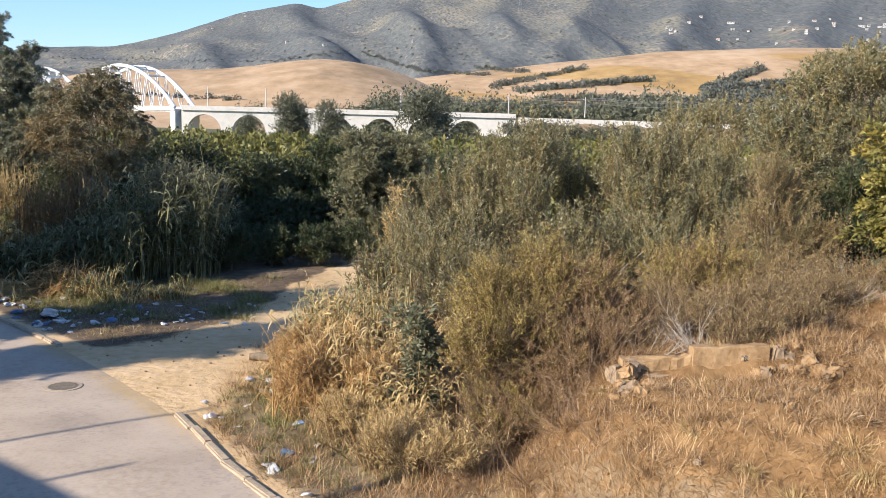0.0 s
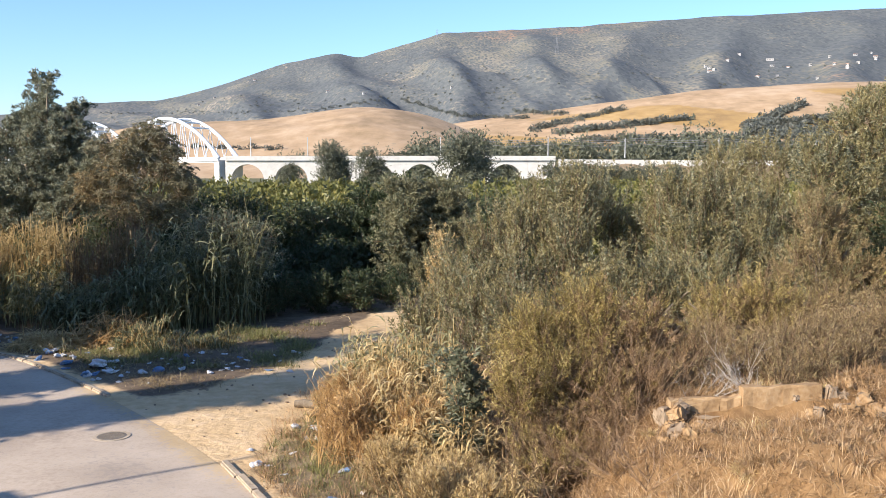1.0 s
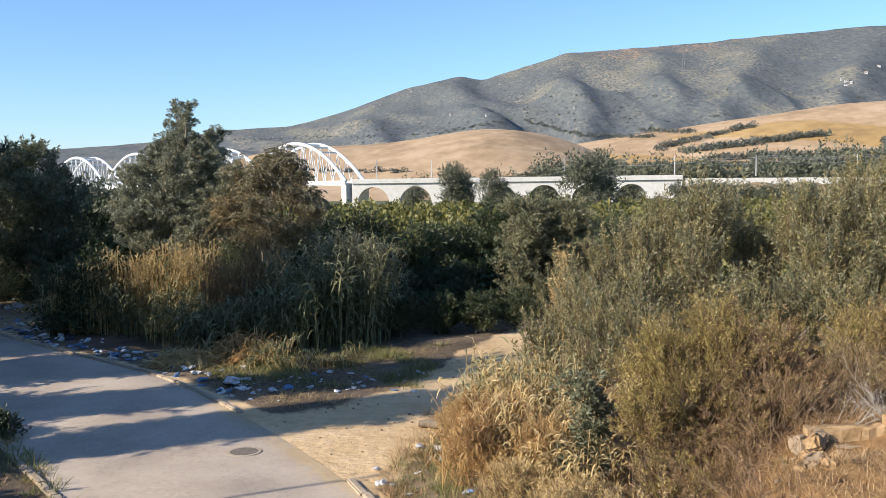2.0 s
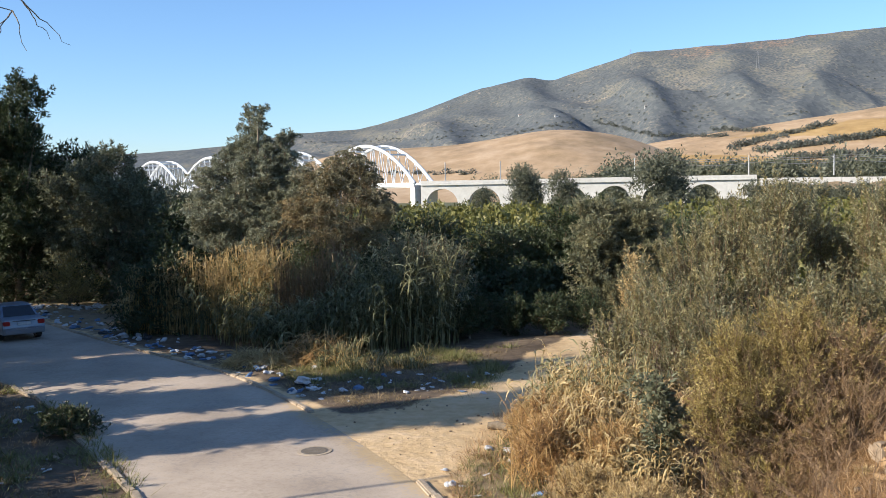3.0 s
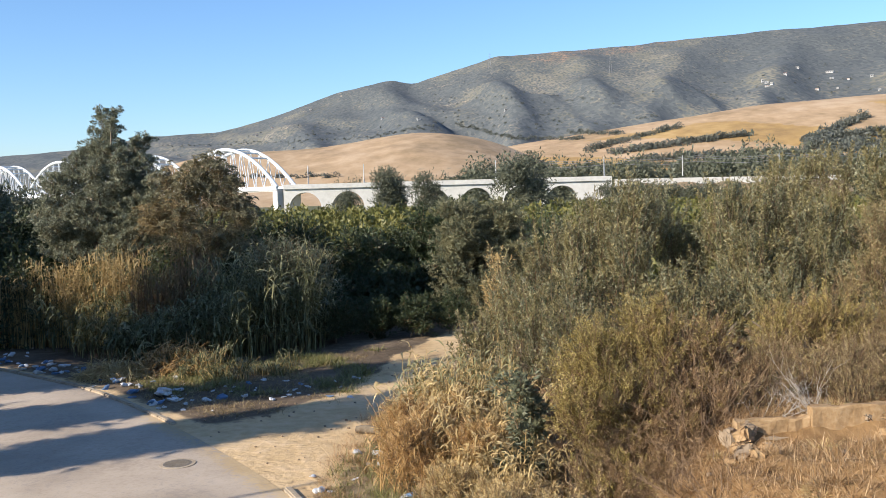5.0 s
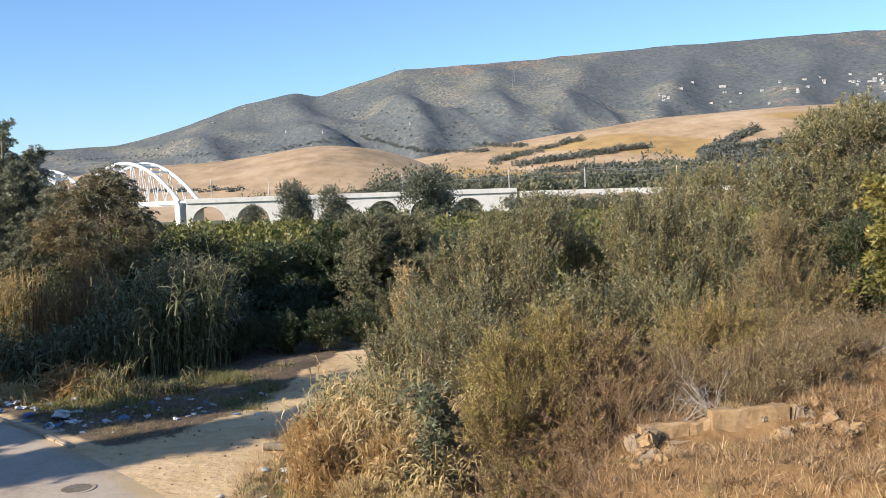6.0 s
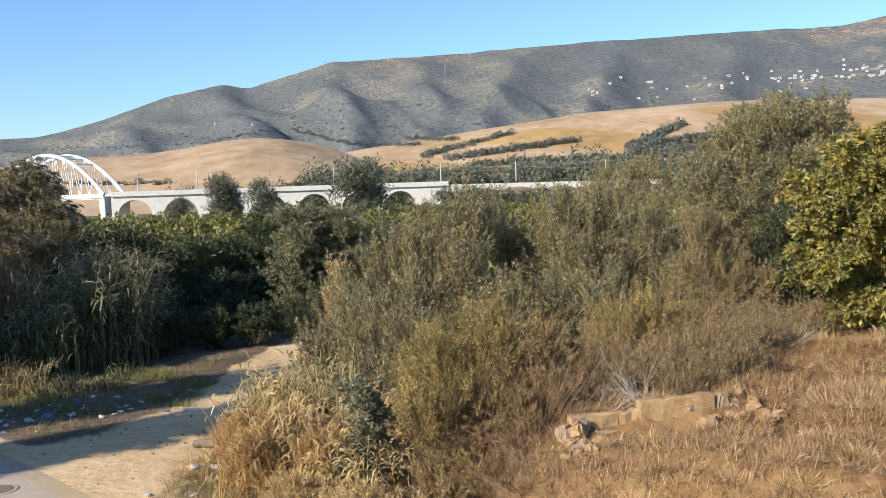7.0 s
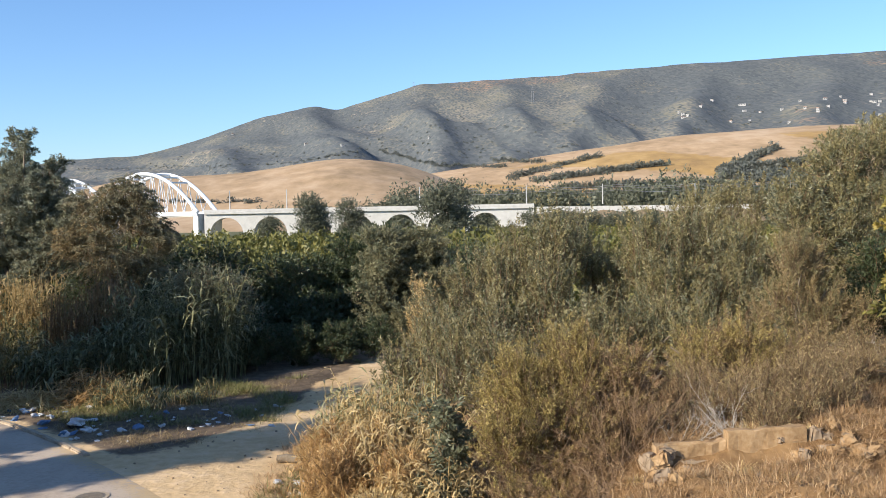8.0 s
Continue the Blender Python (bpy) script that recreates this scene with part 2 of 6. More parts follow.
def tubes(paths, radii, sides=5):
    """Tapered tubes along paths (n, k, 3) with radii (n, k)."""
    paths, radii = np.asarray(paths, float), np.asarray(radii, float)
    n, k, _ = paths.shape
    d = np.gradient(paths, axis=1)
    d /= np.linalg.norm(d, axis=2, keepdims=True) + 1e-9
    ref = np.where(np.abs(d[..., 2:3]) > 0.9, np.array([1.0, 0, 0]), np.array([0, 0, 1.0]))
    a = np.cross(d, ref)
    a /= np.linalg.norm(a, axis=2, keepdims=True) + 1e-9
    b = np.cross(d, a)
    ang = np.arange(sides) / sides * 2 * np.pi
    v = paths[:, :, None] + radii[:, :, None, None] * (a[:, :, None] * np.cos(ang)[None, None, :, None] + b[:, :, None] * np.sin(ang)[None, None, :, None])
    idx = np.arange(n * k * sides).reshape(n, k, sides)
    nx = np.roll(idx, -1, axis=2)
    f = np.stack([idx[:, :-1], nx[:, :-1], nx[:, 1:], idx[:, 1:]], -1).reshape(-1, 4)
    return v.reshape(-1, 3), f

def unit(v):
    return v / (np.linalg.norm(v, axis=-1, keepdims=True) + 1e-9)

def leaf_tris(c, d, length, width, g):
    """One pointed leaf each: foot c, way d."""
    sd = unit(np.cross(d, unit(g.normal(size=c.shape)))) * (width[:, None] / 2)
    v = np.stack([c - sd, c + sd, c + d * length[:, None]], 1)
    return v.reshape(-1, 3), np.arange(len(c) * 3).reshape(-1, 3)

def blade_strips(c, d, length, width, droop, g, seg=3):
    """Bent strips, that hang over towards their tips."""
    s = unit(np.cross(d, np.array([0, 0, 1.0]) + 0.25 * g.normal(size=c.shape)))
    t = np.linspace(0, 1, seg + 1)
    down = np.array([0, 0, -1.0])
    pts = c[:, None] + (d[:, None] * t[None, :, None] + down * (droop[:, None, None] * (t ** 2)[None, :, None])) * length[:, None, None]
    wd = (np.array([0.7, 1.0, 0.75, 0.12]) if seg == 3 else np.linspace(1, 0.12, seg + 1))[None, :, None] * width[:, None, None] / 2
    v = np.stack([pts - s[:, None] * wd, pts + s[:, None] * wd], 2)
    n = len(c)
    idx = np.arange(n * (seg + 1) * 2).reshape(n, seg + 1, 2)
    f = np.stack([idx[:, :-1, 0], idx[:, :-1, 1], idx[:, 1:, 1], idx[:, 1:, 0]], -1).reshape(-1, 4)
    return v.reshape(-1, 3), f

def lumpy(dirs, g, k=7, amount=0.4):
    out = np.ones(len(dirs))
    for _ in range(k):
        w = g.normal(size=3) * g.uniform(1.5, 5.0)
        out += amount / math.sqrt(k) * np.sin(dirs @ w + g.uniform(0, 6.28))
    return out

def crown_meshes(name, lobes, twigs, per, twig_len, leaf, up, mat, seed, spread=0.5, hang=0.0, inner=0.45, twig_mat=None, twig_r=0.006, twig_share=0.5):
    """Leaves set along twigs that grow out of lumpy lobes (x, y, z, rx, ry, rz)."""
    g = np.random.default_rng(seed)
    P, D, LN = [], [], []
    area = np.array([(a * b + b * c + a * c) for *_, a, b, c in lobes])
    for (x, y, z, a, b, c), share in zip(lobes, area / area.sum()):
        n = max(4, int(twigs * share))
        o = unit(g.normal(size=(n, 3)))
        o[:, 2] = np.where(o[:, 2] < -0.35, -o[:, 2], o[:, 2])
        rad = lumpy(o, g)[:, None] * (inner + (1 - inner) * g.random(n)[:, None] ** 0.6)
        p = np.array([x, y, z]) + o * np.array([a, b, c]) * rad
        d = unit(o * spread + np.array([0, 0, up]) + 0.45 * g.normal(size=(n, 3)))
        P.append(p), D.append(d), LN.append(twig_len * g.uniform(0.5, 1.25, n))
    P, D, LN = np.concatenate(P), np.concatenate(D), np.concatenate(LN)
    n = len(P)
    t = np.linspace(0.05, 1, per)[None, :] + g.normal(size=(n, per)) * 0.05
    foot = P[:, None] + D[:, None] * (t * LN[:, None])[:, :, None]
    foot[:, :, 2] -= hang * (t ** 2) * LN[:, None]
    ld = unit(D[:, None] * 0.8 + 0.8 * g.normal(size=(n, per, 3)) + np.array([0, 0, -hang]))
    foot, ld = foot.reshape(-1, 3), ld.reshape(-1, 3)
    L = leaf[0] * g.uniform(0.6, 1.3, len(foot))
    v, f = leaf_tris(foot, ld, L, L * leaf[1], g)
    me = mesh_data(name, v, f, mat)
    pick = g.random(n) < twig_share
    tp = np.stack([P[pick], P[pick] + D[pick] * LN[pick][:, None]], 1)
    tp[:, 1, 2] -= hang * LN[pick]
    tv, tf = tubes(tp, np.array([[1.6, 0.5]]) * twig_r * np.ones((len(tp), 1)), 3)
    tw = mesh_data(name + "_twigs", tv, tf, twig_mat or M_TWIG)
    return me, tw

def limb_paths(lobes, base, g, n):
    out, rad = [], []
    for i in range(n):
        x, y, z, a, b, c = lobes[i % len(lobes)]
        tip = np.array([x, y, z]) + g.normal(size=3) * np.array([a, b, c]) * 0.35
        t = np.linspace(0, 1, 6)[:, None]
        bend = np.array([0, 0, 1.0]) * (np.sin(t * np.pi) * 0.12 * np.linalg.norm(tip - base))
        p = base + (tip - base) * t + bend + g.normal(size=(6, 3)) * 0.05 * (t > 0)
        out.append(p), rad.append(np.linspace(1, 0.2, 6))
    return np.array(out), np.array(rad)

def plant(name, x, y, z, label, category, lobes, twigs, per, twig_len, leaf, up, mat, seed, trunk=0.12, limbs=6, group="", stem_h=0.0, **kw):
    """A tree or bush: a trunk, branches and a crown of twigs with leaves. Lobes are relative to its foot."""
    g = np.random.default_rng(seed + 1000)
    ob = thing(name, x, y, z, label, category, group)
    foot = np.array([0, 0, -0.15])
    fork = np.array([0.05, 0.0, max(0.15, stem_h)])
    tv, tf = tubes([np.linspace(foot, fork, 5) + g.normal(size=(5, 3)) * 0.01], [np.linspace(trunk * 1.25, trunk, 5)], 8)
    part("trunk", mesh_data("trunk", tv, tf, M_BARK, True), M_BARK, ob)
    lp, lr = limb_paths(lobes, fork, g, limbs)
    for i in range(limbs):
        bv, bf = tubes(lp[i:i + 1], lr[i:i + 1] * trunk * 0.6, 6)
        part("branch", mesh_data("branch", bv, bf, M_BARK, True), M_BARK, ob)
    me, tw = crown_meshes("crown", lobes, twigs, per, twig_len, leaf, up, mat, seed, **kw)
    part("crown", me, mat, ob)
    part("twig_mass", tw, M_TWIG, ob)["kind"] = "stuff"
    return ob

def plume_meshes(lobes, count, per, length, fat, leaf, mat, seed, up=0.8, hang=0.0, spread=0.7, fill=0.2, tone=None, twig_share=0.8, twig_r=0.005, rough=0.3, clump=3):
    """Leafy shoots that stand out of lobes (x, y, z, rx, ry, rz), with dark gaps between them; tone: a shoot's share of
    the second leaf colours, by its place.
    """
    g = np.random.default_rng(seed)
    lb = np.array(lobes, float)
    if clump:
        near = np.repeat(lb, clump, 0)
        o = unit(g.normal(size=(len(near), 3)) + np.array([0, -0.25, 0.35]))
        near = np.concatenate([near[:, :3] + o * near[:, 3:] * g.uniform(0.75, 1.05, (len(near), 1)), near[:, 3:] * g.uniform(0.30, 0.5, (len(near), 1))], 1)
        lb = np.concatenate([lb * np.array([1, 1, 1, 0.8, 0.8, 0.8]), near])
    area = lb[:, 3] * lb[:, 4] + lb[:, 4] * lb[:, 5] + lb[:, 3] * lb[:, 5]
    P, D = [], []
    for i, share in enumerate(area / area.sum()):
        n = max(6, int(count * share))
        o = unit(g.normal(size=(n, 3)))
        o[:, 2] = np.where(o[:, 2] < -0.45, -o[:, 2], o[:, 2])
        p = lb[i, :3] + o * lb[i, 3:] * (lumpy(o, g, 6, rough) * g.uniform(0.6, 1.0, n))[:, None]
        keep = np.ones(n, bool)
        for j in range(len(lb)):
            if j != i:
                keep &= (((p - lb[j, :3]) / lb[j, 3:]) ** 2).sum(1) > 0.45
        P.append(p[keep])
        D.append(unit(o * spread + np.array([0, 0, up]) + 0.28 * g.normal(size=(n, 3)))[keep])
    P, D = np.concatenate(P), np.concatenate(D)
    n = len(P)
    L = length * g.uniform(0.5, 1.35, n)
    T = (g.random(n) if tone is None else np.clip(tone(P) + 0.22 * g.normal(size=n), 0, 1))
    t = g.random((n, per)) ** 0.8
    e = unit(np.cross(D[:, None], unit(g.normal(size=(n, per, 3)))))
    rad = fat * L[:, None] * (1 - 0.85 * t) * np.sqrt(g.random((n, per)))
    drop = np.array([0, 0, -1.0]) * (hang * t ** 2 * L[:, None])[:, :, None]
    foot = (P[:, None] + D[:, None] * (t * L[:, None])[:, :, None] + e * rad[:, :, None] + drop).reshape(-1, 3)
    ld = unit(D[:, None] * 0.8 + e * 0.8 + 0.35 * g.normal(size=(n, per, 3)) + np.array([0, 0, -1.1 * hang])).reshape(-1, 3)
    tn = np.repeat(T, per)
    m = int(n * per * fill)
    k = g.choice(len(lb), m, p=area / area.sum())
    o = unit(g.normal(size=(m, 3)))
    foot = np.concatenate([foot, lb[k, :3] + o * lb[k, 3:] * (0.85 * g.random(m)[:, None] ** 0.5)])
    ld = np.concatenate([ld, unit(o + g.normal(size=(m, 3)))])
    tn = np.concatenate([tn, g.random(m)])
    ll = leaf[0] * g.uniform(0.6, 1.35, len(foot))
    v, f = leaf_tris(foot, ld, ll, ll * leaf[1], g)
    me = mesh_data("crown", v, f, mat)
    me.attributes.new("tone", "FLOAT", "POINT").data.foreach_set("value", np.repeat(tn, 3).astype(np.float32))
    pick = g.random(n) < twig_share
    s = np.array([-0.5, 0.2, 0.7, 1.05])[None, :, None]
    tp = P[pick][:, None] + D[pick][:, None] * L[pick][:, None, None] * s
    tp[:, :, 2] -= hang * L[pick][:, None] * np.clip(s[:, :, 0], 0, 2) ** 2
    tp += g.normal(size=tp.shape) * 0.035 * length
    tv, tf = tubes(tp, np.array([[1.6, 1.2, 0.8, 0.4]]) * twig_r * np.ones((len(tp), 1)), 3)
    return me, mesh_data("twig_mass", tv, tf, M_TWIG)

def plume_plant(name, x, y, label, category, lobes, count, per, length, fat, leaf, mat, seed, trunk=0.12, limbs=7, stem_h=0.3, group="", **kw):
    """A tree or bush of leafy shoots; lobes are given in the place's own coordinates."""
    g = np.random.default_rng(seed + 2000)
    z = land1(x, y)
    ob = thing(name, x, y, z, label, category, group)
    lobes = [(a - x, b - y, c - z, *r) for a, b, c, *r in lobes]
    fork = np.array([0.04, 0.0, stem_h])
    tv, tf = tubes([np.linspace([0, 0, -0.15], fork, 5) + g.normal(size=(5, 3)) * 0.01], [np.linspace(trunk * 1.25, trunk, 5)], 8)
    part("trunk", mesh_data("trunk", tv, tf, M_BARK, True), M_BARK, ob)
    lp, lr = limb_paths(lobes, fork, g, limbs)
    for i in range(limbs):
        bv, bf = tubes(lp[i:i + 1], lr[i:i + 1] * trunk * 0.6, 6)
        part("branch", mesh_data("branch", bv, bf, M_BARK, True), M_BARK, ob)
    me, tw = plume_meshes(lobes, count, per, length, fat, leaf, mat, seed, **kw)
    part("crown", me, mat, ob)
    part("twig_mass", tw, M_TWIG, ob)["kind"] = "stuff"
    return ob

# ---- the lie of the land ----
def catmull(pts, step=0.6):
    p = np.asarray(pts, float)
    p = np.vstack([2 * p[0] - p[1], p, 2 * p[-1] - p[-2]])
    out = []
    for i in range(1, len(p) - 2):
        n = max(2, int(np.linalg.norm(p[i + 1] - p[i]) / step))
        for u in np.arange(n) / n:
            a, b, c, d = p[i - 1:i + 3]
            out.append(0.5 * (2 * b + (c - a) * u + (2 * a - 5 * b + 4 * c - d) * u ** 2 + (3 * b - a - 3 * c + d) * u ** 3))
    out.append(p[-2])
    return np.array(out)

KERB_R = catmull([(-75, 73), (-50, 60), (-36, 50.5), (-29, 45.5), (-22.4, 39.4), (-17.7, 35.2), (-13, 31.2), (-10.9, 29.3), (-8, 25.8), (-5.6, 22.5), (-3.14, 18.6), (-1.17, 14.6), (2.6, 9), (8, 4), (20, -2)])
tang = unit(np.gradient(KERB_R, axis=0))
norm_l = np.stack([tang[:, 1], -tang[:, 0]], 1)
ROAD_W = 5.6

def smooth(a, b, x):
    t = np.clip((x - a) / (b - a), 0, 1)
    return t * t * (3 - 2 * t)

WIDTH = (5.0 + 0.75 * smooth(17, 26, KERB_R[:, 1]))[:, None]
KERB_L = KERB_R + norm_l * WIDTH

def road_side(x, y):
    """Distance to the right of the road's right edge (minus: on the road or left of it)."""
    x, y = np.atleast_1d(np.asarray(x, float)), np.atleast_1d(np.asarray(y, float))
    q = np.stack([x.ravel(), y.ravel()], 1)
    out = np.full(len(q), 1e3)
    near = np.hypot(q[:, 0], q[:, 1]) < 110
    idx = np.where(near)[0]
    for c in np.array_split(idx, max(1, len(idx) // 4000)):
        if len(c) == 0:
            continue
        d = q[c][:, None] - KERB_R[None, ::3]
        j = np.argmin((d ** 2).sum(2), 1)
        dd = d[np.arange(len(c)), j]
        out[c] = -(dd * norm_l[::3][j]).sum(1)
    return out.reshape(x.shape)

def wave(x, y, s):
    return (np.sin(x * 1.3 / s + 0.7) * np.cos(y * 1.1 / s - 0.4) + 0.5 * np.sin(x * 2.9 / s + y * 2.3 / s + 1.1) + 0.3 * np.sin(x * 5.3 / s - y * 4.7 / s)) / 1.8

def land(x, y, side=None):
    """Height of the ground."""
    x, y = np.atleast_1d(np.asarray(x, float)), np.atleast_1d(np.asarray(y, float))
    r = np.hypot(x, y)
    s = road_side(x, y) if side is None else side
    edge = np.maximum(s, -ROAD_W - s)
    z = 0.035 + 0.05 * wave(x, y, 2.0) * smooth(0.5, 3, edge) + 0.12 * wave(x, y, 6.0) * smooth(1, 6, edge)
    bank = smooth(1.0, 5.5, s + 0.3 * wave(x, y, 2.5)) * smooth(32, 23, y) * smooth(-1.2, 2.0, x - 3.0 - 0.35 * (y - 14) + 0.4 * wave(x, y, 1.7))
    z = z + bank * (2.0 + 0.18 * wave(x, y, 3.0) + 0.13 * wave(x, y, 1.1) + 0.12 * wave(x + 2, y - 1, 0.45) + 0.05 * wave(x - 1, y + 4, 0.2) + 0.05 * np.clip(x - 6, 0, 8) - 0.06 * np.clip(13 - y, 0, 6))
    z = z - 0.2 * bank * smooth(15.55, 15.2, y) * smooth(12.0, 14.2, y) * smooth(4.0, 5.0, x) * smooth(9.2, 8.0, x)
    z = z - 2.6 * smooth(38, 70, r) * smooth(5, 20, s)
    on = (s < -0.3) & (s > -ROAD_W + 0.3)
    z = np.where(on & (r < 100), 0.0, z)
    return z

def land1(x, y):
    return float(land(x, y)[0])

rings = np.concatenate([np.linspace(0.5, 9, 24)[:-1], 9 * (1.0145 ** np.arange(0, 193)), 145 * (1.07 ** np.arange(1, 53))])
seg = 640
az = np.arange(seg) / seg * 2 * np.pi
gx, gy = rings[:, None] * np.sin(az), rings[:, None] * np.cos(az)
side = road_side(gx, gy)
gzv = land(gx, gy, side)
gv = np.stack([gx, gy, gzv], -1).reshape(-1, 3)
gi = np.arange(len(gv)).reshape(len(rings), seg)
gf = np.stack([gi[:-1], gi[1:], np.roll(gi, -1, 1)[1:], np.roll(gi, -1, 1)[:-1]], -1).reshape(-1, 4)
me = mesh_data("ground", gv, gf, M_GROUND, True)
track = catmull([(-7.5, 24), (-4.6, 23.5), (-3.2, 28), (-1.8, 33), (-0.4, 36), (0.6, 38.5)], 0.8)
X, Y, S = gx.ravel(), gy.ravel(), side.ravel()
rr_ = np.hypot(X, Y)
dtr = np.full(len(X), 99.0)
nearm = rr_ < 60
dtr[nearm] = np.sqrt(((np.stack([X, Y], 1)[nearm][:, None] - track[None]) ** 2).sum(2)).min(1)
dirt = smooth(3.2, 1.6, dtr) * smooth(-7, -5, -np.abs(X + 3))
dirt = np.maximum(dirt, smooth(1.0, 0.3, np.abs(S)) * 0.8)
dirt = np.maximum(dirt, smooth(0.1, 0.7, S) * smooth(-1.5, -2.3, X - 0.16 * (Y - 21) + 0.3 * wave(X, Y, 0.7)) * smooth(17.6, 19.4, Y) * smooth(27, 24, Y))
dry = smooth(2.0, 5.0, S) * smooth(36, 24, Y) * smooth(-2, 1.5, X)
# dark earth beside the track; its edge follows the tree shade, painted in
shaded_soil = smooth(0.0, 1.6, Y - 23.9 - 0.9 * (X + 6) + 0.5 * wave(X, Y, 0.8)) * smooth(0.4, 0.9, S) * smooth(-2.2, -3.2, X - 0.3 * (Y - 30) + 0.4 * wave(X, Y, 0.9)) * smooth(46, 42, rr_)
# left verge: earth darkened further to stand for shade
shaded_soil = np.maximum(shaded_soil, smooth(-ROAD_W + 0.6, -ROAD_W, S) * smooth(60, 50, rr_) * (X < -6))
dirt = dirt * (1 - 0.85 * shaded_soil)
field = smooth(40, 60, rr_) * smooth(6, 16, np.abs(S))
for nm, val in (("dirt", dirt), ("dry", dry), ("field", field), ("shaded_soil", shaded_soil)):
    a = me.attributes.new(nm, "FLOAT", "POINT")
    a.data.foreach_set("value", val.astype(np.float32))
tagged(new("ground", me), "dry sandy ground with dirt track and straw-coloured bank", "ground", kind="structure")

# ---- road and kerbs ----
n = len(KERB_R)
cols = np.linspace(0, 1, 9)
rv = np.concatenate([np.stack([KERB_R[:, 0] + norm_l[:, 0] * WIDTH[:, 0] * c, KERB_R[:, 1] + norm_l[:, 1] * WIDTH[:, 0] * c, np.full(n, 0.045 + 0.03 * (1 - (2 * c - 1) ** 2))], 1)[None] for c in cols])
ri = np.arange(rv.shape[0] * n).reshape(len(cols), n)
rf = np.stack([ri[:-1, :-1], ri[:-1, 1:], ri[1:, 1:], ri[1:, :-1]], -1).reshape(-1, 4)
road_me = mesh_data("road", rv.reshape(-1, 3), rf, M_ROAD, True)
gap = smooth(16.5, 19.5, KERB_R[:, 1]) * smooth(27, 24.5, KERB_R[:, 1])
edge = np.abs(np.linspace(0, 1, 9))[:, None]
dust = np.maximum(smooth(0.2, 0.0, edge) * (0.35 + 0.5 * gap[None]), smooth(0.9, 1.0, edge) * 0.3 + 0 * gap[None])
worn = 0.28 + 0.25 * np.sin(KERB_R[:, 1] * 0.9)[None] * np.cos(edge * 9) + 0 * dust
for nm, val in (("dust", dust), ("worn", worn)):
    a = road_me.attributes.new(nm, "FLOAT", "POINT")
    a.data.foreach_set("value", val.astype(np.float32).ravel())
tagged(new("road", road_me), "pale worn concrete road crossed by tree shadows", "road", kind="structure")

def kerb_stone(length, seed):
    g = np.random.default_rng(seed)
    bm = bmesh.new()
    box(bm, -length / 2, length / 2, -0.08, 0.08, -0.15, 0.115, 0.025)
    for v in bm.verts:
        v.co += Vector(g.normal(size=3) * 0.009)
    me = bpy.data.meshes.new("kerb_stone")
    bm.to_mesh(me)
    bm.free()
    me.materials.append(M_KERB)
    return me

stones = [kerb_stone(0.995, i) for i in range(4)]
def kerb(name, line, off, keep, label):
    ob = tagged(new(name), label, "kerb", kind="structure")
    seglen = np.linalg.norm(np.diff(line, axis=0), axis=1)
    s = np.r_[0, np.cumsum(seglen)]
    for i, d in enumerate(np.arange(0.5, s[-1], 1.0)):
        x, y = np.interp(d, s, line[:, 0]), np.interp(d, s, line[:, 1])
        j = min(np.searchsorted(s, d), len(line) - 2)
        t = unit(line[j + 1] - line[j])
        if not keep(x, y) or np.hypot(x, y) > 75:
            continue
        p = new("kerb_stone", stones[i % 4])
        p.parent = ob
        p.matrix_basis = pose(x + off * t[1], y - off * t[0], 0, random.uniform(-1.5, 1.5), random.uniform(-1, 1), math.degrees(math.atan2(t[1], t[0])) + random.uniform(-1, 1))
kerb("kerb_east", KERB_R, -0.08, lambda x, y: y > 24.6 or y < 18.9, "broken concrete kerb, dusty and chipped")
kerb("kerb_west", KERB_L, 0.08, lambda x, y: y > -10, "low concrete kerb beside the weedy verge")

# ---- far land: tan hills and the mountain ----
def fractal(x, y, s, octaves=5, seed=0.0):
    out, amp, tot = np.zeros_like(x), 1.0, 0.0
    g = np.random.default_rng(int(seed * 10) + 3)
    for _ in range(octaves):
        v = np.zeros_like(x)
        for _ in range(4):
            a = g.uniform(0, 6.28)
            v += np.sin((x * np.cos(a) + y * np.sin(a)) / s * g.uniform(0.7, 1.4) + g.uniform(0, 6.28))
        out += amp * v / 2.5
        tot += amp
        amp, s = amp * 0.55, s * 0.47
    return out / tot

def polar_sheet(name, a0, a1, na, rr, height, mat, attrs, label):
    A = np.radians(np.linspace(a0, a1, na))[None]
    Rr = np.asarray(rr)[:, None]
    x, y = Rr * np.sin(A), Rr * np.cos(A)
    z = height(np.degrees(A) + 0 * Rr, Rr + 0 * A, x, y)
    idx = np.arange(x.size).reshape(x.shape)
    f = np.stack([idx[:-1, :-1], idx[1:, :-1], idx[1:, 1:], idx[:-1, 1:]], -1).reshape(-1, 4)
    me = mesh_data(name, np.stack([x, y, z], -1).reshape(-1, 3), f, mat, True)
    for nm, fn in attrs:
        at = me.attributes.new(nm, "FLOAT", "POINT")
        at.data.foreach_set("value", fn(np.degrees(A) + 0 * Rr, Rr + 0 * A, x, y, z).astype(np.float32).ravel())
    return tagged(new(name, me), label, "hill", kind="structure")

RIDGE_A = np.array([-60, -40, -32, -25.7, -20, -16.4, -12.7, -10, -5.6, -2.5, -1.2, 3.8, 10, 16.5, 19, 27, 33, 36, 50, 60])
RIDGE_E = np.array([1.5, 2.0, 2.2, 2.35, 2.8, 3.45, 3.65, 4.36, 5.9, 6.53, 6.3, 7.75, 7.95, 8.25, 8.36, 8.36, 8.2, 8.6, 8.0, 6.0])
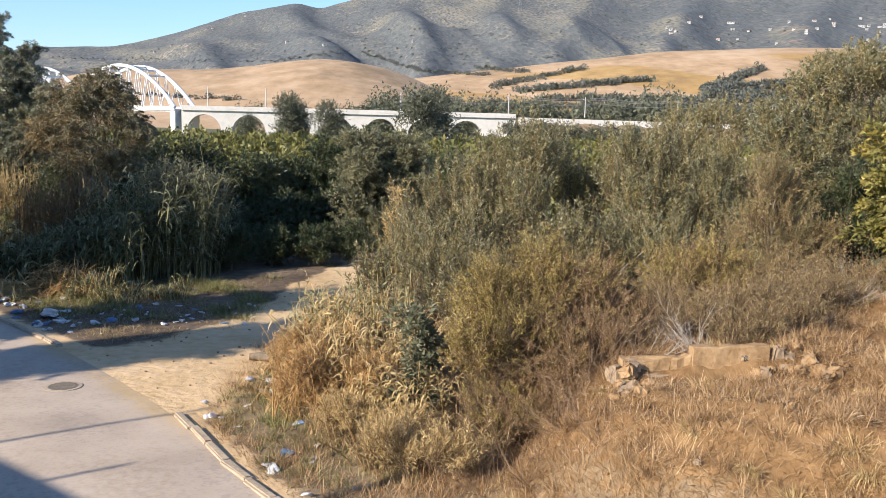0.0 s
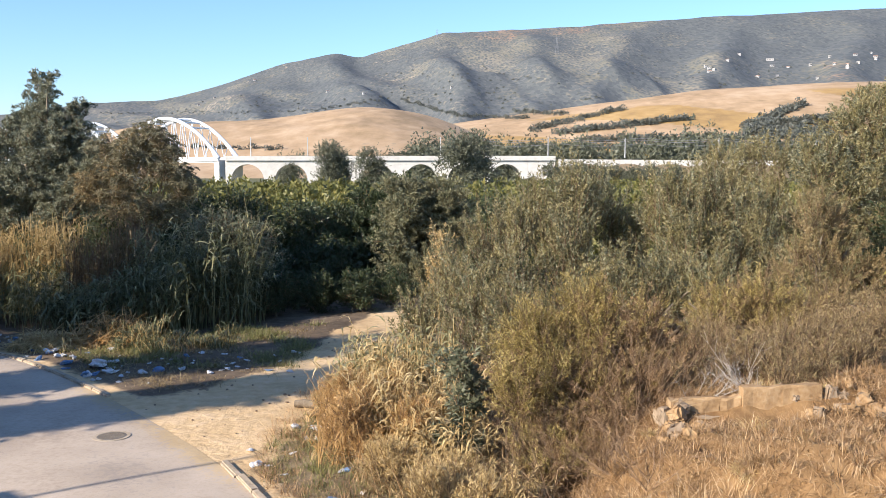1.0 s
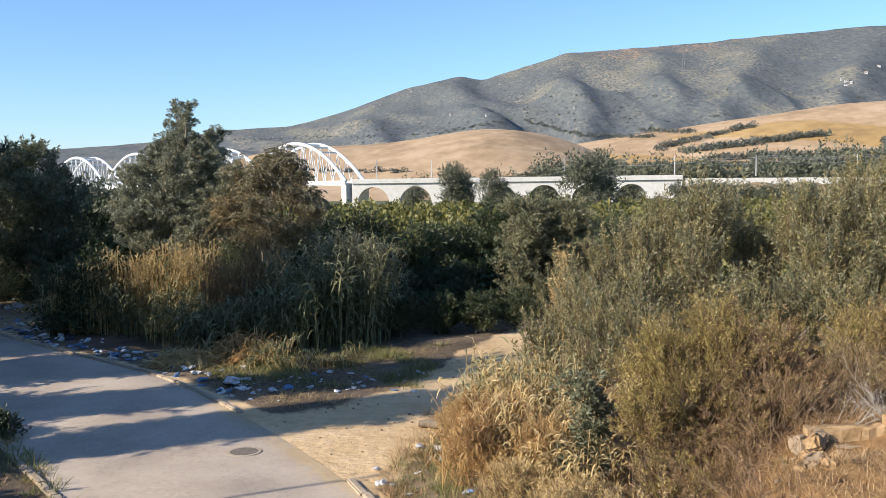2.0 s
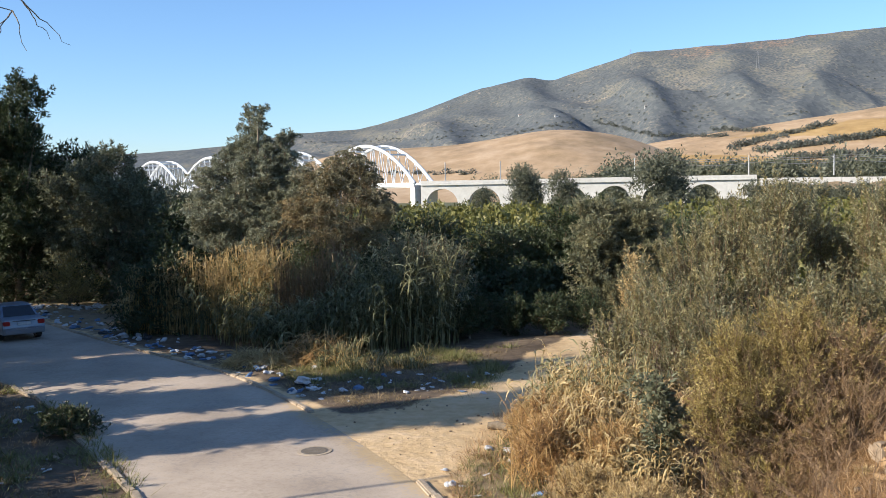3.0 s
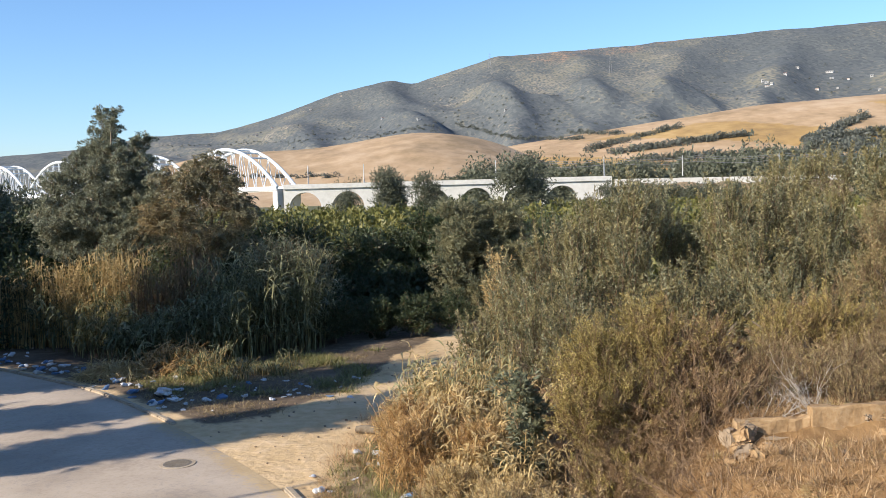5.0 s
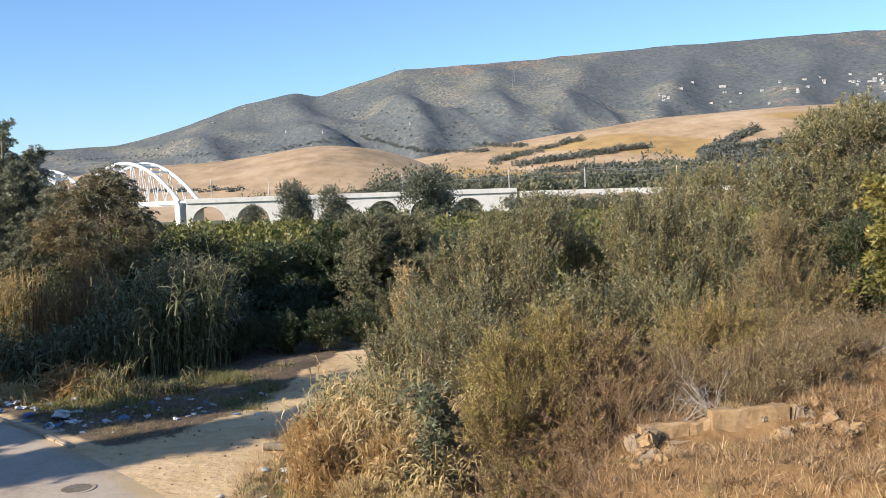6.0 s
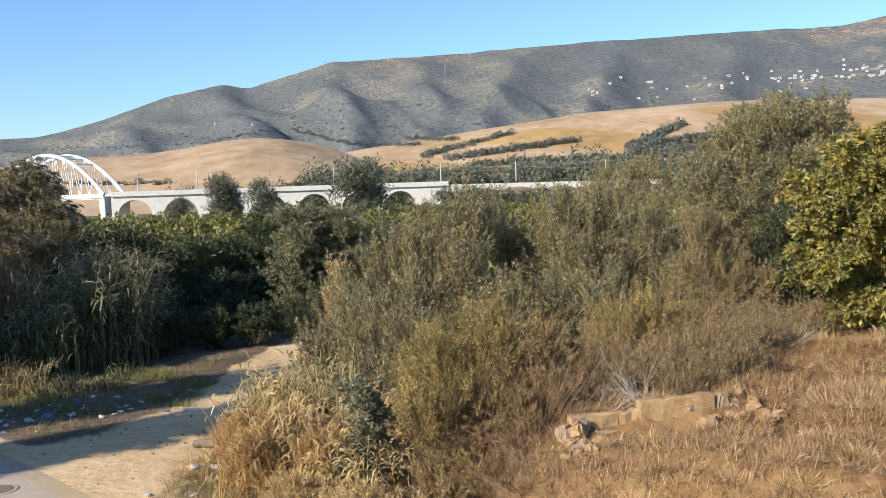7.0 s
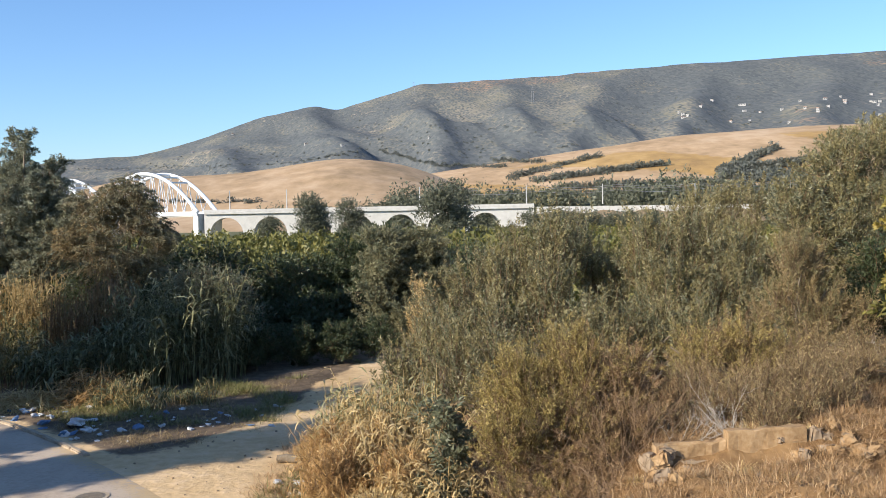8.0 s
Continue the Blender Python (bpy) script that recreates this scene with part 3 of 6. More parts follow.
def eased(a, xs, ys, reach):
    """Profile between the given bearings, rounded over a reach in degrees."""
    return sum(np.interp(a + reach * k / 3, xs, ys) for k in range(-3, 4)) / 7

def ridge_el(a):
    return eased(a, RIDGE_A, RIDGE_E, 0.35)

R_TOP = 3300.0
# spurs: bearing and distance of the head and of the foot, width, height
RIBS = ((-3.2, 3250, -0.3, 1550, 1.5, 27), (2.6, 3250, 5.0, 1900, 1.1, 30), (-9.0, 3200, -6.5, 1600, 1.3, 27), (8.5, 3250, 10.0, 1900, 1.3, 30), (15.0, 3250, 13.0, 1900, 1.5, 33), (21.0, 3250, 19.0, 2000, 1.4, 30), (28.0, 3250, 26.0, 2000, 1.5, 27))
def mountain_z(a, r, x, y):
    t = np.clip((r - 1250) / (R_TOP - 1250), 0, 1.3)
    up = np.where(t < 1, t ** 0.9 * (0.75 + 0.25 * t), 1 - (t - 1) * 1.2)
    keen = np.clip((r - 2300) / 900, 0, 1)
    top = np.tan(np.radians(ridge_el(a) * keen + eased(a, RIDGE_A, RIDGE_E, 7.0) * (1 - keen))) * R_TOP
    spur = np.clip(0.62 - np.sqrt(fractal(a * 26 + r * 0.1, r * 0.09, 85, 3, 1) ** 2 + 0.06), 0, 1) * 80
    ribs = sum(np.exp(-((a - np.interp(r, [r1, r0], [a1, a0])) / w) ** 2) * k for a0, r0, a1, r1, w, k in RIBS) * np.sin(np.clip(t, 0, 1) * np.pi)
    gul = -ribs + spur * np.sin(np.clip(t, 0, 1) * np.pi) ** 0.6
    return -10 + (top + 20) * up - gul + fractal(x, y, 200, 4, 2) * 13 * np.sin(np.clip(t, 0, 1) * np.pi) + fractal(x, y, 40, 3, 4) * 3
def bare(a, r, x, y, z):
    f = fractal(x, y, 330, 4, 5)
    crest = smooth(2950, 3250, r) * smooth(2, 8, a) * 0.32
    low = smooth(2100, 1700, r) * 0.25
    town = smooth(22, 27, a) * smooth(2700, 2450, r) * smooth(1900, 2200, r) * 0.2
    return np.clip(smooth(0.25, 0.5, f) * 0.35 + crest * 0.6 + low * 0.6 + town, 0, 1)
# crowns stand thicker, hence darker, on slopes dropping east and in hollows
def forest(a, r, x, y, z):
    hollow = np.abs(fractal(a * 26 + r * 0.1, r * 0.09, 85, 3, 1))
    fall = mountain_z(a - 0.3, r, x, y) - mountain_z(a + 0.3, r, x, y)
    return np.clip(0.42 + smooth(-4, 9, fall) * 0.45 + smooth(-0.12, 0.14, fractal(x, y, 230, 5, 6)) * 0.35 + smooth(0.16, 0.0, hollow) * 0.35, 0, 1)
def ochre(a, r, x, y, z):
    crest = smooth(2900, 3150, r) * smooth(2, 8, a) * smooth(0.05, 0.2, fractal(x, y, 210, 4, 15))
    return np.clip(crest * 0.6 + smooth(0.24, 0.38, fractal(x, y, 140, 5, 16)) * 0.55 * smooth(2900, 1700, r), 0, 1)
polar_sheet("backdrop_mountain", -60, 60, 620, np.linspace(1250, 3900, 150), mountain_z, M_MOUNT, [("bare", bare), ("wood", forest), ("ochre", ochre)], "scrub-covered mountain with gullies and bare patches, haze put into its grey-green colour")

HILL_A = [-60, -40, -25, -17, -14.5, -10, -5, -0.9, 2.8, 5.2, 8, 14]
HILL_E = [-0.6, -0.6, -0.4, 1.3, 2.4, 2.6, 3.0, 3.55, 3.0, 2.1, 1.0, -0.4]
def hill1_z(a, r, x, y):
    e = eased(a, HILL_A, HILL_E, 1.8)
    top = np.tan(np.radians(e)) * 1150 + 6
    t = (r - 560) / (1150 - 560)
    up = np.where(t < 1, smooth(0, 1.02, t), 1 - (t - 1) * 0.8)
    return -8 + (top + 8) * up + fractal(x, y, 110, 4, 7) * 5 * smooth(600, 800, r)
def wood1(a, r, x, y, z):
    return smooth(0.2, 0.6, fractal(x, y, 60, 3, 8)) * smooth(900, 640, r) * 0.7
polar_sheet("backdrop_hill_west", -60, 15, 260, np.linspace(540, 1350, 60), hill1_z, M_HILL, [("wood", wood1)], "smooth tan stubble hill, sunlit")

HILL2_A = [-6, 0, 3, 5, 7, 12, 17.6, 25, 35, 60]
HILL2_E = [0, 1.6, 2.2, 2.5, 2.9, 3.6, 4.25, 4.45, 4.2, 3.0]
def hill2_z(a, r, x, y):
    e = eased(a, HILL2_A, HILL2_E, 1.8)
    top = np.tan(np.radians(e)) * 1500 + 6
    t = (r - 700) / (1500 - 700)
    up = np.where(t < 1, smooth(-0.1, 1.05, t), 1 - (t - 1) * 0.8)
    return -10 + (top + 10) * up + fractal(x, y, 150, 4, 9) * 6 * smooth(700, 900, r)
def wood2(a, r, x, y, z):
    return smooth(0.3, 0.7, fractal(x, y, 70, 3, 11)) * smooth(1000, 760, r) * 0.8
def crop2(a, r, x, y, z):
    return smooth(0.0, 0.35, np.sin(r * 0.017 + a * 0.42 + fractal(x, y, 160, 2, 12))) * smooth(1330, 1230, r)
polar_sheet("backdrop_hill_east", -6, 60, 260, np.linspace(680, 1750, 70), hill2_z, M_HILL, [("wood", wood2), ("crop", crop2)], "broad tan stubble hill with tree strips")

def far_line(a, r):
    """Height of the highest far land at bearing a (degrees) and the distances r."""
    Rr = np.asarray(r, float)[None]
    A = np.full_like(Rr, a)
    x, y = Rr * np.sin(np.radians(A)), Rr * np.cos(np.radians(A))
    z = np.full_like(Rr, -3.0)
    z = np.where(Rr > 1260, np.maximum(z, mountain_z(A, Rr, x, y)), z)
    if a < 15:
        z = np.where((Rr > 545) & (Rr < 1340), np.maximum(z, hill1_z(A, Rr, x, y)), z)
    if a > -6:
        z = np.where((Rr > 690) & (Rr < 1740), np.maximum(z, hill2_z(A, Rr, x, y)), z)
    return z[0]

def far_z(a, r):
    return float(far_line(a, [r])[0])

# ---- the railway bridge ----
def viaduct():
    ob = thing("viaduct", 0, 0, 0, "white concrete viaduct with round arches above orchard", "bridge")
    y0, depth, top, x0, pitch, count = 302.0, 8.0, 7.5, -48.4, 13.6, 7
    rad, spring = 5.1, 1.3
    for k in range(count):
        xs = x0 + k * pitch
        u = np.concatenate([[0.0], pitch / 2 - rad * np.cos(np.linspace(0, np.pi, 21)), [pitch]])
        low = np.concatenate([[-4.0], spring + rad * np.sin(np.linspace(0, np.pi, 21)), [-4.0]])
        u = np.insert(u, [1, len(u) - 1], [pitch / 2 - rad, pitch / 2 + rad])
        low = np.insert(low, [1, len(low) - 1], [-4.0, -4.0])
        bm = bmesh.new()
        ring = {}
        for s, yy in enumerate((y0, y0 + depth)):
            ring[s] = [(bm.verts.new((xs + a, yy, b)), bm.verts.new((xs + a, yy, top))) for a, b in zip(u, low)]
            for (a, b), (c, d) in zip(ring[s][:-1], ring[s][1:]):
                if (a.co - c.co).length > 1e-6 and abs(a.co.x - c.co.x) > 1e-6:
                    bm.faces.new((a, c, d, b))
        for i in range(len(u) - 1):
            bm.faces.new((ring[0][i][0], ring[0][i + 1][0], ring[1][i + 1][0], ring[1][i][0]))
        part("arch", bm, M_WHITE, ob)
    xe = x0 + count * pitch
    for name, a, b, y1, y2, z1, z2 in (("deck", x0, xe + 9, y0 - 0.6, y0 + depth + 0.6, top, top + 0.55), ("parapet", x0, xe + 9, y0 - 0.5, y0 - 0.2, top + 0.55, top + 1.5),
                                       ("parapet", x0, xe + 9, y0 + depth + 0.2, y0 + depth + 0.5, top + 0.55, top + 1.5), ("abutment", xe, xe + 9, y0, y0 + depth, -4, top - 0.01)):
        part(name, box(bmesh.new(), a, b, y1, y2, z1, z2, 0.05), M_WHITE, ob)
    return ob
viaduct()
ex = np.linspace(56.5, 130, 40)
prof = [(-16, -4.0), (-9, 1.5), (-2.5, 6.0), (10, 6.2), (22, -4.0)]
ev = np.array([[x, 302 + b + 0.8 * math.sin(x * 0.7 + b), (z + 0.5 * math.sin(x * 0.45 + b)) if z > -3 else z] for x in ex for b, z in prof])
ev[:5, 2] = np.minimum(ev[:5, 2], 1.0)
ei = np.arange(len(ev)).reshape(40, 5)
ef = np.stack([ei[:-1, :-1], ei[1:, :-1], ei[1:, 1:], ei[:-1, 1:]], -1).reshape(-1, 4)
em = mesh_data("embankment", ev, ef, M_GROUND, True)
bank = tagged(new("railway_embankment", em), "tan earth embankment carrying the railway", "embankment", kind="structure")
for k in range(9):
    part("track_wall", box(bmesh.new(), 56.6 + k * 8, 64.5 + k * 8, 301.6, 302.2, 5.6, 7.9 - 0.05 * k, 0.04), M_WHITE, bank)

def bowstring(ax, ay, bx, by, z, rise, width):
    """A tied-arch span between two piers."""
    a, b = Vector((ax, ay, 0)), Vector((bx, by, 0))
    length = (b - a).length
    ob = new("bowstring_span")
    tagged(ob, "white steel bowstring arch span with hangers on piers", "bridge", "bowstring spans")
    ob.matrix_basis = pose(ax, ay, z, 0, 0, math.degrees(math.atan2(by - ay, bx - ax)))
    u = np.linspace(0, 1, 25)
    for s in (-width / 2, width / 2):
        p = np.stack([u * length, np.full(25, s), 4 * rise * u * (1 - u)], 1)
        v, f = tubes([p], [np.full(25, 0.62)], 8)
        part("arch_rib", mesh_data("arch_rib", v, f, M_STEEL, True), M_STEEL, ob)
        part("tie_beam", box(bmesh.new(), 0, length, s - 0.35, s + 0.35, -1.0, 0.3, 0.05), M_STEEL, ob)
        for k in range(1, 12):
            t0 = k / 12
            h = 4 * rise * t0 * (1 - t0)
            for t2 in ((k - 0.5) / 12, (k + 0.5) / 12):
                v, f = tubes([[(t0 * length, s, h), (t2 * length, s, 0.2)]], [[0.14, 0.14]], 5)
                part("hanger", mesh_data("hanger", v, f, M_STEEL), M_STEEL, ob)
    for k in range(3, 10):
        t0 = k / 12
        h = 4 * rise * t0 * (1 - t0)
        v, f = tubes([[(t0 * length, -width / 2, h), (t0 * length, width / 2, h)]], [[0.3, 0.3]], 6)
        part("cross_brace", mesh_data("cross_brace", v, f, M_STEEL), M_STEEL, ob)
    part("deck", box(bmesh.new(), 0, length, -width / 2, width / 2, -1.4, -0.5, 0.05), M_WHITE, ob)
    part("pier", box(bmesh.new(), -1.2, 1.2, -width / 2 - 1, width / 2 + 1, -14, -1.4, 0.1), M_WHITE, ob)
for k in range(4):
    bowstring(-48 - 40.4 * k, 306 + 32.8 * k, -48 - 40.4 * (k + 1), 306 + 32.8 * (k + 1), 8.3, 13.0, 8.0)

def mast(x, y, z, h, arm):
    ob = thing("railway_mast", x, y, z, "slender grey concrete railway mast on the viaduct", "pole", "railway masts")
    v, f = tubes([[(0, 0, 0), (0, 0, h)]], [[0.2, 0.14]], 6)
    part("mast_pole", mesh_data("mast_pole", v, f, M_POLE), M_POLE, ob)
    v, f = tubes([[(0, 0, h * 0.85), (0, arm, h * 0.9)]], [[0.07, 0.05]], 4)
    part("bracket", mesh_data("bracket", v, f, M_POLE), M_POLE, ob)
for a in (-7.6, -4.3, 3.6, 10.0, 14.5, 19.8, 25.0):
    x = 304 * math.tan(radians(a))
    mast(x, 303, 8.4, 6.5, 3.0)
wires = []
for h in (13.0, 14.2, 14.8):
    u = np.linspace(0, 1, 41)
    xs = 30 + u * 125
    sag = -0.9 * np.sin(np.pi * ((xs - 30) / 27 % 1))
    wires.append(np.stack([xs, np.full(41, 304.5), h + sag], 1))
v, f = tubes(wires, np.full((3, 41), 0.05), 4)
tagged(new("overhead_wires", mesh_data("overhead_wires", v, f, M_WIRE)), "thin grey overhead wires along the railway", "wire", kind="stuff")

# ---- far trees, orchard ----
def proto_tree(seed, h, w, mat, leaves, leaf, up=0.3, low=0.2):
    g = np.random.default_rng(seed)
    lobes = []
    for i in range(7):
        a = g.uniform(0, 6.28)
        lobes.append((math.cos(a) * w * 0.22, math.sin(a) * w * 0.22, h * (0.28 + 0.075 * i), w * g.uniform(0.26, 0.36), w * g.uniform(0.26, 0.36), h * g.uniform(0.18, 0.26)))
    return lobes, leaves // 6, 6, h * 0.09, leaf, up, mat, seed

protos = {}
def far_tree(kind, x, y, z, s, rz, label, group):
    if kind not in protos:
        spec = {"orchard": (3, 3.8, 4.8, L_CITRUS, 2600, (0.34, 0.55)), "orchard_b": (4, 4.2, 5.0, L_CITRUS, 2600, (0.36, 0.55)), "river": (5, 10.0, 8.0, L_POPLAR, 7200, (0.42, 0.5)),
                "gum": (6, 12.0, 6.5, L_POPLAR, 7200, (0.42, 0.45)), "river_b": (8, 9.0, 9.5, L_DARK, 3000, (0.5, 0.55))}[kind]
        protos[kind] = plant("orchard_tree" if "orchard" in kind else "riverside_tree", x, y, z, label, "tree", *proto_tree(*spec), trunk=0.16, limbs=3, group=group, stem_h=0.8, twig_share=0.1)
        protos[kind].scale = (s, s, s)
        return protos[kind]
    src = protos[kind]
    keep = tuple(src.scale)
    src.scale = (s, s, s)
    ob = copy_thing(src, pose(x, y, z, 0, 0, rz))
    src.scale = keep
    return tagged(ob, label, "tree", group)

def stuff_trees(name, places, h, w, mat, leaves, leaf, label, seed):
    """Far trees that cannot be told apart, joined: places are (x, y, z, scale)."""
    g = np.random.default_rng(seed)
    V = []
    for x, y, z, s in places:
        o = unit(g.normal(size=(leaves, 3)))
        o[:, 2] = np.abs(o[:, 2]) * 1.0 - 0.15
        p = o * np.array([w / 2, w / 2, h * 0.72]) * (lumpy(o, g, 4, 0.35) * (0.6 + 0.4 * g.random(leaves)))[:, None] + np.array([0, 0, h * 0.28])
        d = unit(o + 0.6 * g.normal(size=(leaves, 3)))
        L = leaf * g.uniform(0.6, 1.3, leaves)
        v, _ = leaf_tris(p, d, L, L * 0.75, g)
        V.append(v * s + np.array([x, y, z]))
    v = np.concatenate(V)
    f = np.arange(len(v)).reshape(-1, 3)
    return tagged(new(name, mesh_data(name, v, f, mat)), label, "trees", kind="stuff")

g = np.random.default_rng(21)
far_rows, count = [], 0
for r in np.concatenate([np.arange(60, 130, 5.0), np.arange(130, 295, 9.5)]):
    step = math.degrees(max(4.4, r * 0.024) / r)
    for a in np.arange(-30 if r > 110 else -12, 27, step):
        aa = a + g.uniform(-0.3, 0.3) * step
        x, y = r * math.sin(radians(aa)), r * math.cos(radians(aa))
        if r < 95 and aa > 13:
            continue
        s = g.uniform(0.75, 1.15)
        if count < 120 and -12 < aa < 10:
            count += 1
            s *= 1.0 + 0.15 * (r > 100)
            far_tree("orchard" if g.random() < 0.5 else "orchard_b", x, y, land1(x, y) - 0.1, s, g.uniform(0, 360), "rounded dark green orchard tree in a dense grove", "orchard trees")
        else:
            far_rows.append((x, y, land1(x, y) - 0.1, s * (1.25 if r > 130 else 1.05)))
stuff_trees("orchard_trees", far_rows, 3.9, 5.0, L_CITRUS, 260, 0.6, "far rows of dense green orchard trees", 22)
belt = []
for i in range(230):
    a = g.uniform(-9, 31) if i % 4 == 0 else g.uniform(2, 31)
    r = g.uniform(390, 520)
    belt.append((r * math.sin(radians(a)), r * math.cos(radians(a)), -3.5, g.uniform(0.5, 0.75) if a < 1 else g.uniform(0.65, 1.0)))
stuff_trees("riverside_woods", belt, 25.0, 15.0, L_POPLAR, 640, 1.4, "belt of dark riverside trees behind the viaduct", 24)
for a, r, s, kind in ((-3.0, 255, 1.3, "gum"), (-2.4, 262, 1.15, "gum"), (-0.6, 240, 1.12, "gum"), (5.3, 235, 1.62, "river"), (5.9, 245, 1.5, "gum"), (-5.4, 268, 0.8, "gum"), (9.3, 270, 0.6, "river")):
    far_tree(kind, r * math.sin(radians(a)), r * math.cos(radians(a)), -2.8, s, a * 37, "tall grey-green tree standing before the viaduct", "trees before the viaduct")
for i in range(24):
    a = g.uniform(-30, -13.5)
    r = g.uniform(90, 230)
    far_tree(("river", "gum")[i % 2], r * math.sin(radians(a)), r * math.cos(radians(a)), -2.8, g.uniform(0.72, 0.92), g.uniform(0, 360), "dark tree by the river", "riverside trees")

for a, r, sc in ((-26.2, 118, 1.16), (-25.2, 126, 1.2), (-24.1, 120, 1.12), (-23.0, 128, 1.15), (-21.9, 122, 1.1), (-20.7, 130, 1.15)):
    far_tree(("river", "gum")[int(r) % 2], r * math.sin(radians(a)), r * math.cos(radians(a)), -2.8, sc * 0.84, a * 50, "dark tree by the river", "riverside trees")

for i in range(15):
    a, r = 10.4 + i * 0.5 + g.uniform(-0.15, 0.15), g.uniform(268, 286)
    far_tree("river", r * math.sin(radians(a)), r * math.cos(radians(a)), -2.8, g.uniform(0.78, 0.96), g.uniform(0, 360), "rounded dark tree before the railway embankment", "riverside trees")

SLOPE_R = np.arange(560, 3290, 12.0)
def on_slope(a, e):
    """The place on the far land that shows at bearing a and elevation e, in degrees."""
    hit = far_line(a, SLOPE_R) >= EYE + SLOPE_R * math.tan(radians(e))
    return float(SLOPE_R[np.argmax(hit)]) if hit.any() else 3280.0
strips = [((9.0, 2.0), (14.3, 3.2), 60, 7), ((10.6, 1.8), (18.3, 2.6), 90, 7), ((21.4, 1.9), (24.3, 3.3), 60, 8), ((21.4, 1.8), (26.3, 2.5), 70, 8), ((21.2, 2.1), (25.0, 2.3), 50, 8), ((21.4, 1.6), (26.3, 1.7), 60, 9), ((12.0, 1.35), (25.5, 1.4), 110, 7),
          ((8.0, 0.9), (26.5, 1.0), 130, 7), ((1.2, 3.9), (4.6, 2.9), 46, 6), ((4.6, 2.9), (8.8, 2.75), 40, 6), ((8.0, 3.15), (11.0, 2.95), 36, 6), ((-11, 1.0), (-6, 0.9), 30, 4), ((-16, 2.9), (-4, 3.2), 50, 4), ((-4, 3.2), (0, 3.8), 30, 5)]
places = []
for (a0, e0), (a1, e1), n_, size in strips:
    for u in np.linspace(0, 1, n_):
        a, e = a0 + (a1 - a0) * u + g.normal() * 0.08, e0 + (e1 - e0) * u + g.normal() * 0.035
        r = on_slope(a, e)
        places.append((r * math.sin(radians(a)), r * math.cos(radians(a)), far_z(a, r) - 1, size * g.uniform(0.6, 1.2) / 9))
for i in range(1700):
    a, e = g.uniform(-18, 36), 2.2 + 4.4 * g.random() ** 1.6
    if e > ridge_el(a) - 0.5 or fractal(np.array([a * 60.0]), np.array([e * 300.0]), 160, 3, 13)[0] < -0.1:
        continue
    r = on_slope(a, e)
    if r < 1600:
        continue
    places.append((r * math.sin(radians(a)), r * math.cos(radians(a)), far_z(a, r) - 2, g.uniform(0.25, 0.6)))
stuff_trees("hillside_trees", places, 10.0, 12.5, L_FAR_HAZED, 90, 2.4, "dark tree strips and scattered trees on the far slopes", 23)

def far_house(a, e, w, h):
    r = on_slope(a, e)
    x, y, z = r * math.sin(radians(a)), r * math.cos(radians(a)), far_z(a, r)
    ob = thing("village_house", x, y, z, "small flat-roofed white house on the mountainside", "house", "village houses", -a + random.uniform(-25, 25))
    part("wall", box(bmesh.new(), -w / 2, w / 2, -w * 0.4, w * 0.4, -6, h), M_HOUSE, ob)
    part("roof", box(bmesh.new(), -w / 2 - 0.3, w / 2 + 0.3, -w * 0.4 - 0.3, w * 0.4 + 0.3, h, h + 0.5), M_HOUSE if random.random() < 0.6 else M_TILE, ob)
    for k in (-0.25, 0.25):
        part("window", box(bmesh.new(), k * w - 0.9, k * w + 0.9, -w * 0.4 - 0.1, -w * 0.4 + 0.1, h * 0.4, h * 0.75), M_PANE, ob)
for i in range(56):
    far_house(random.uniform(27.5, 38), random.gauss(5.55, 0.28), random.uniform(4.5, 9.5), random.uniform(2.6, 4.6))
for i in range(24):
    far_house(random.uniform(19, 30), random.gauss(5.5, 0.35), random.uniform(5, 9), random.uniform(2.5, 5))
for i in range(6):
    far_house(random.uniform(-16, 8), random.uniform(3.4, 5.0), random.uniform(5, 8), random.uniform(2.5, 4))

def pylon(a, e, h):
    r = on_slope(a, e)
    ob = thing("power_pylon", r * math.sin(radians(a)), r * math.cos(radians(a)), far_z(a, r), "thin steel lattice pylon on the mountain", "pylon", "power pylons")
    for sx, sy in ((-1, -1), (1, -1), (1, 1), (-1, 1)):
        v, f = tubes([[(sx * 4, sy * 4, -2), (sx * 0.7, sy * 0.7, h)]], [[0.22, 0.16]], 4)
        part("leg", mesh_data("leg", v, f, M_WIRE), M_WIRE, ob)
    for k in (0.7, 0.82, 0.94):
        v, f = tubes([[(-7 * (1.3 - k), 0, h * k), (7 * (1.3 - k) + 1, 0, h * k)]], [[0.2, 0.2]], 4)
        part("cross_arm", mesh_data("cross_arm", v, f, M_WIRE), M_WIRE, ob)
pylon(10.5, 6.5, 46)
pylon(3.4, 7.1, 46)

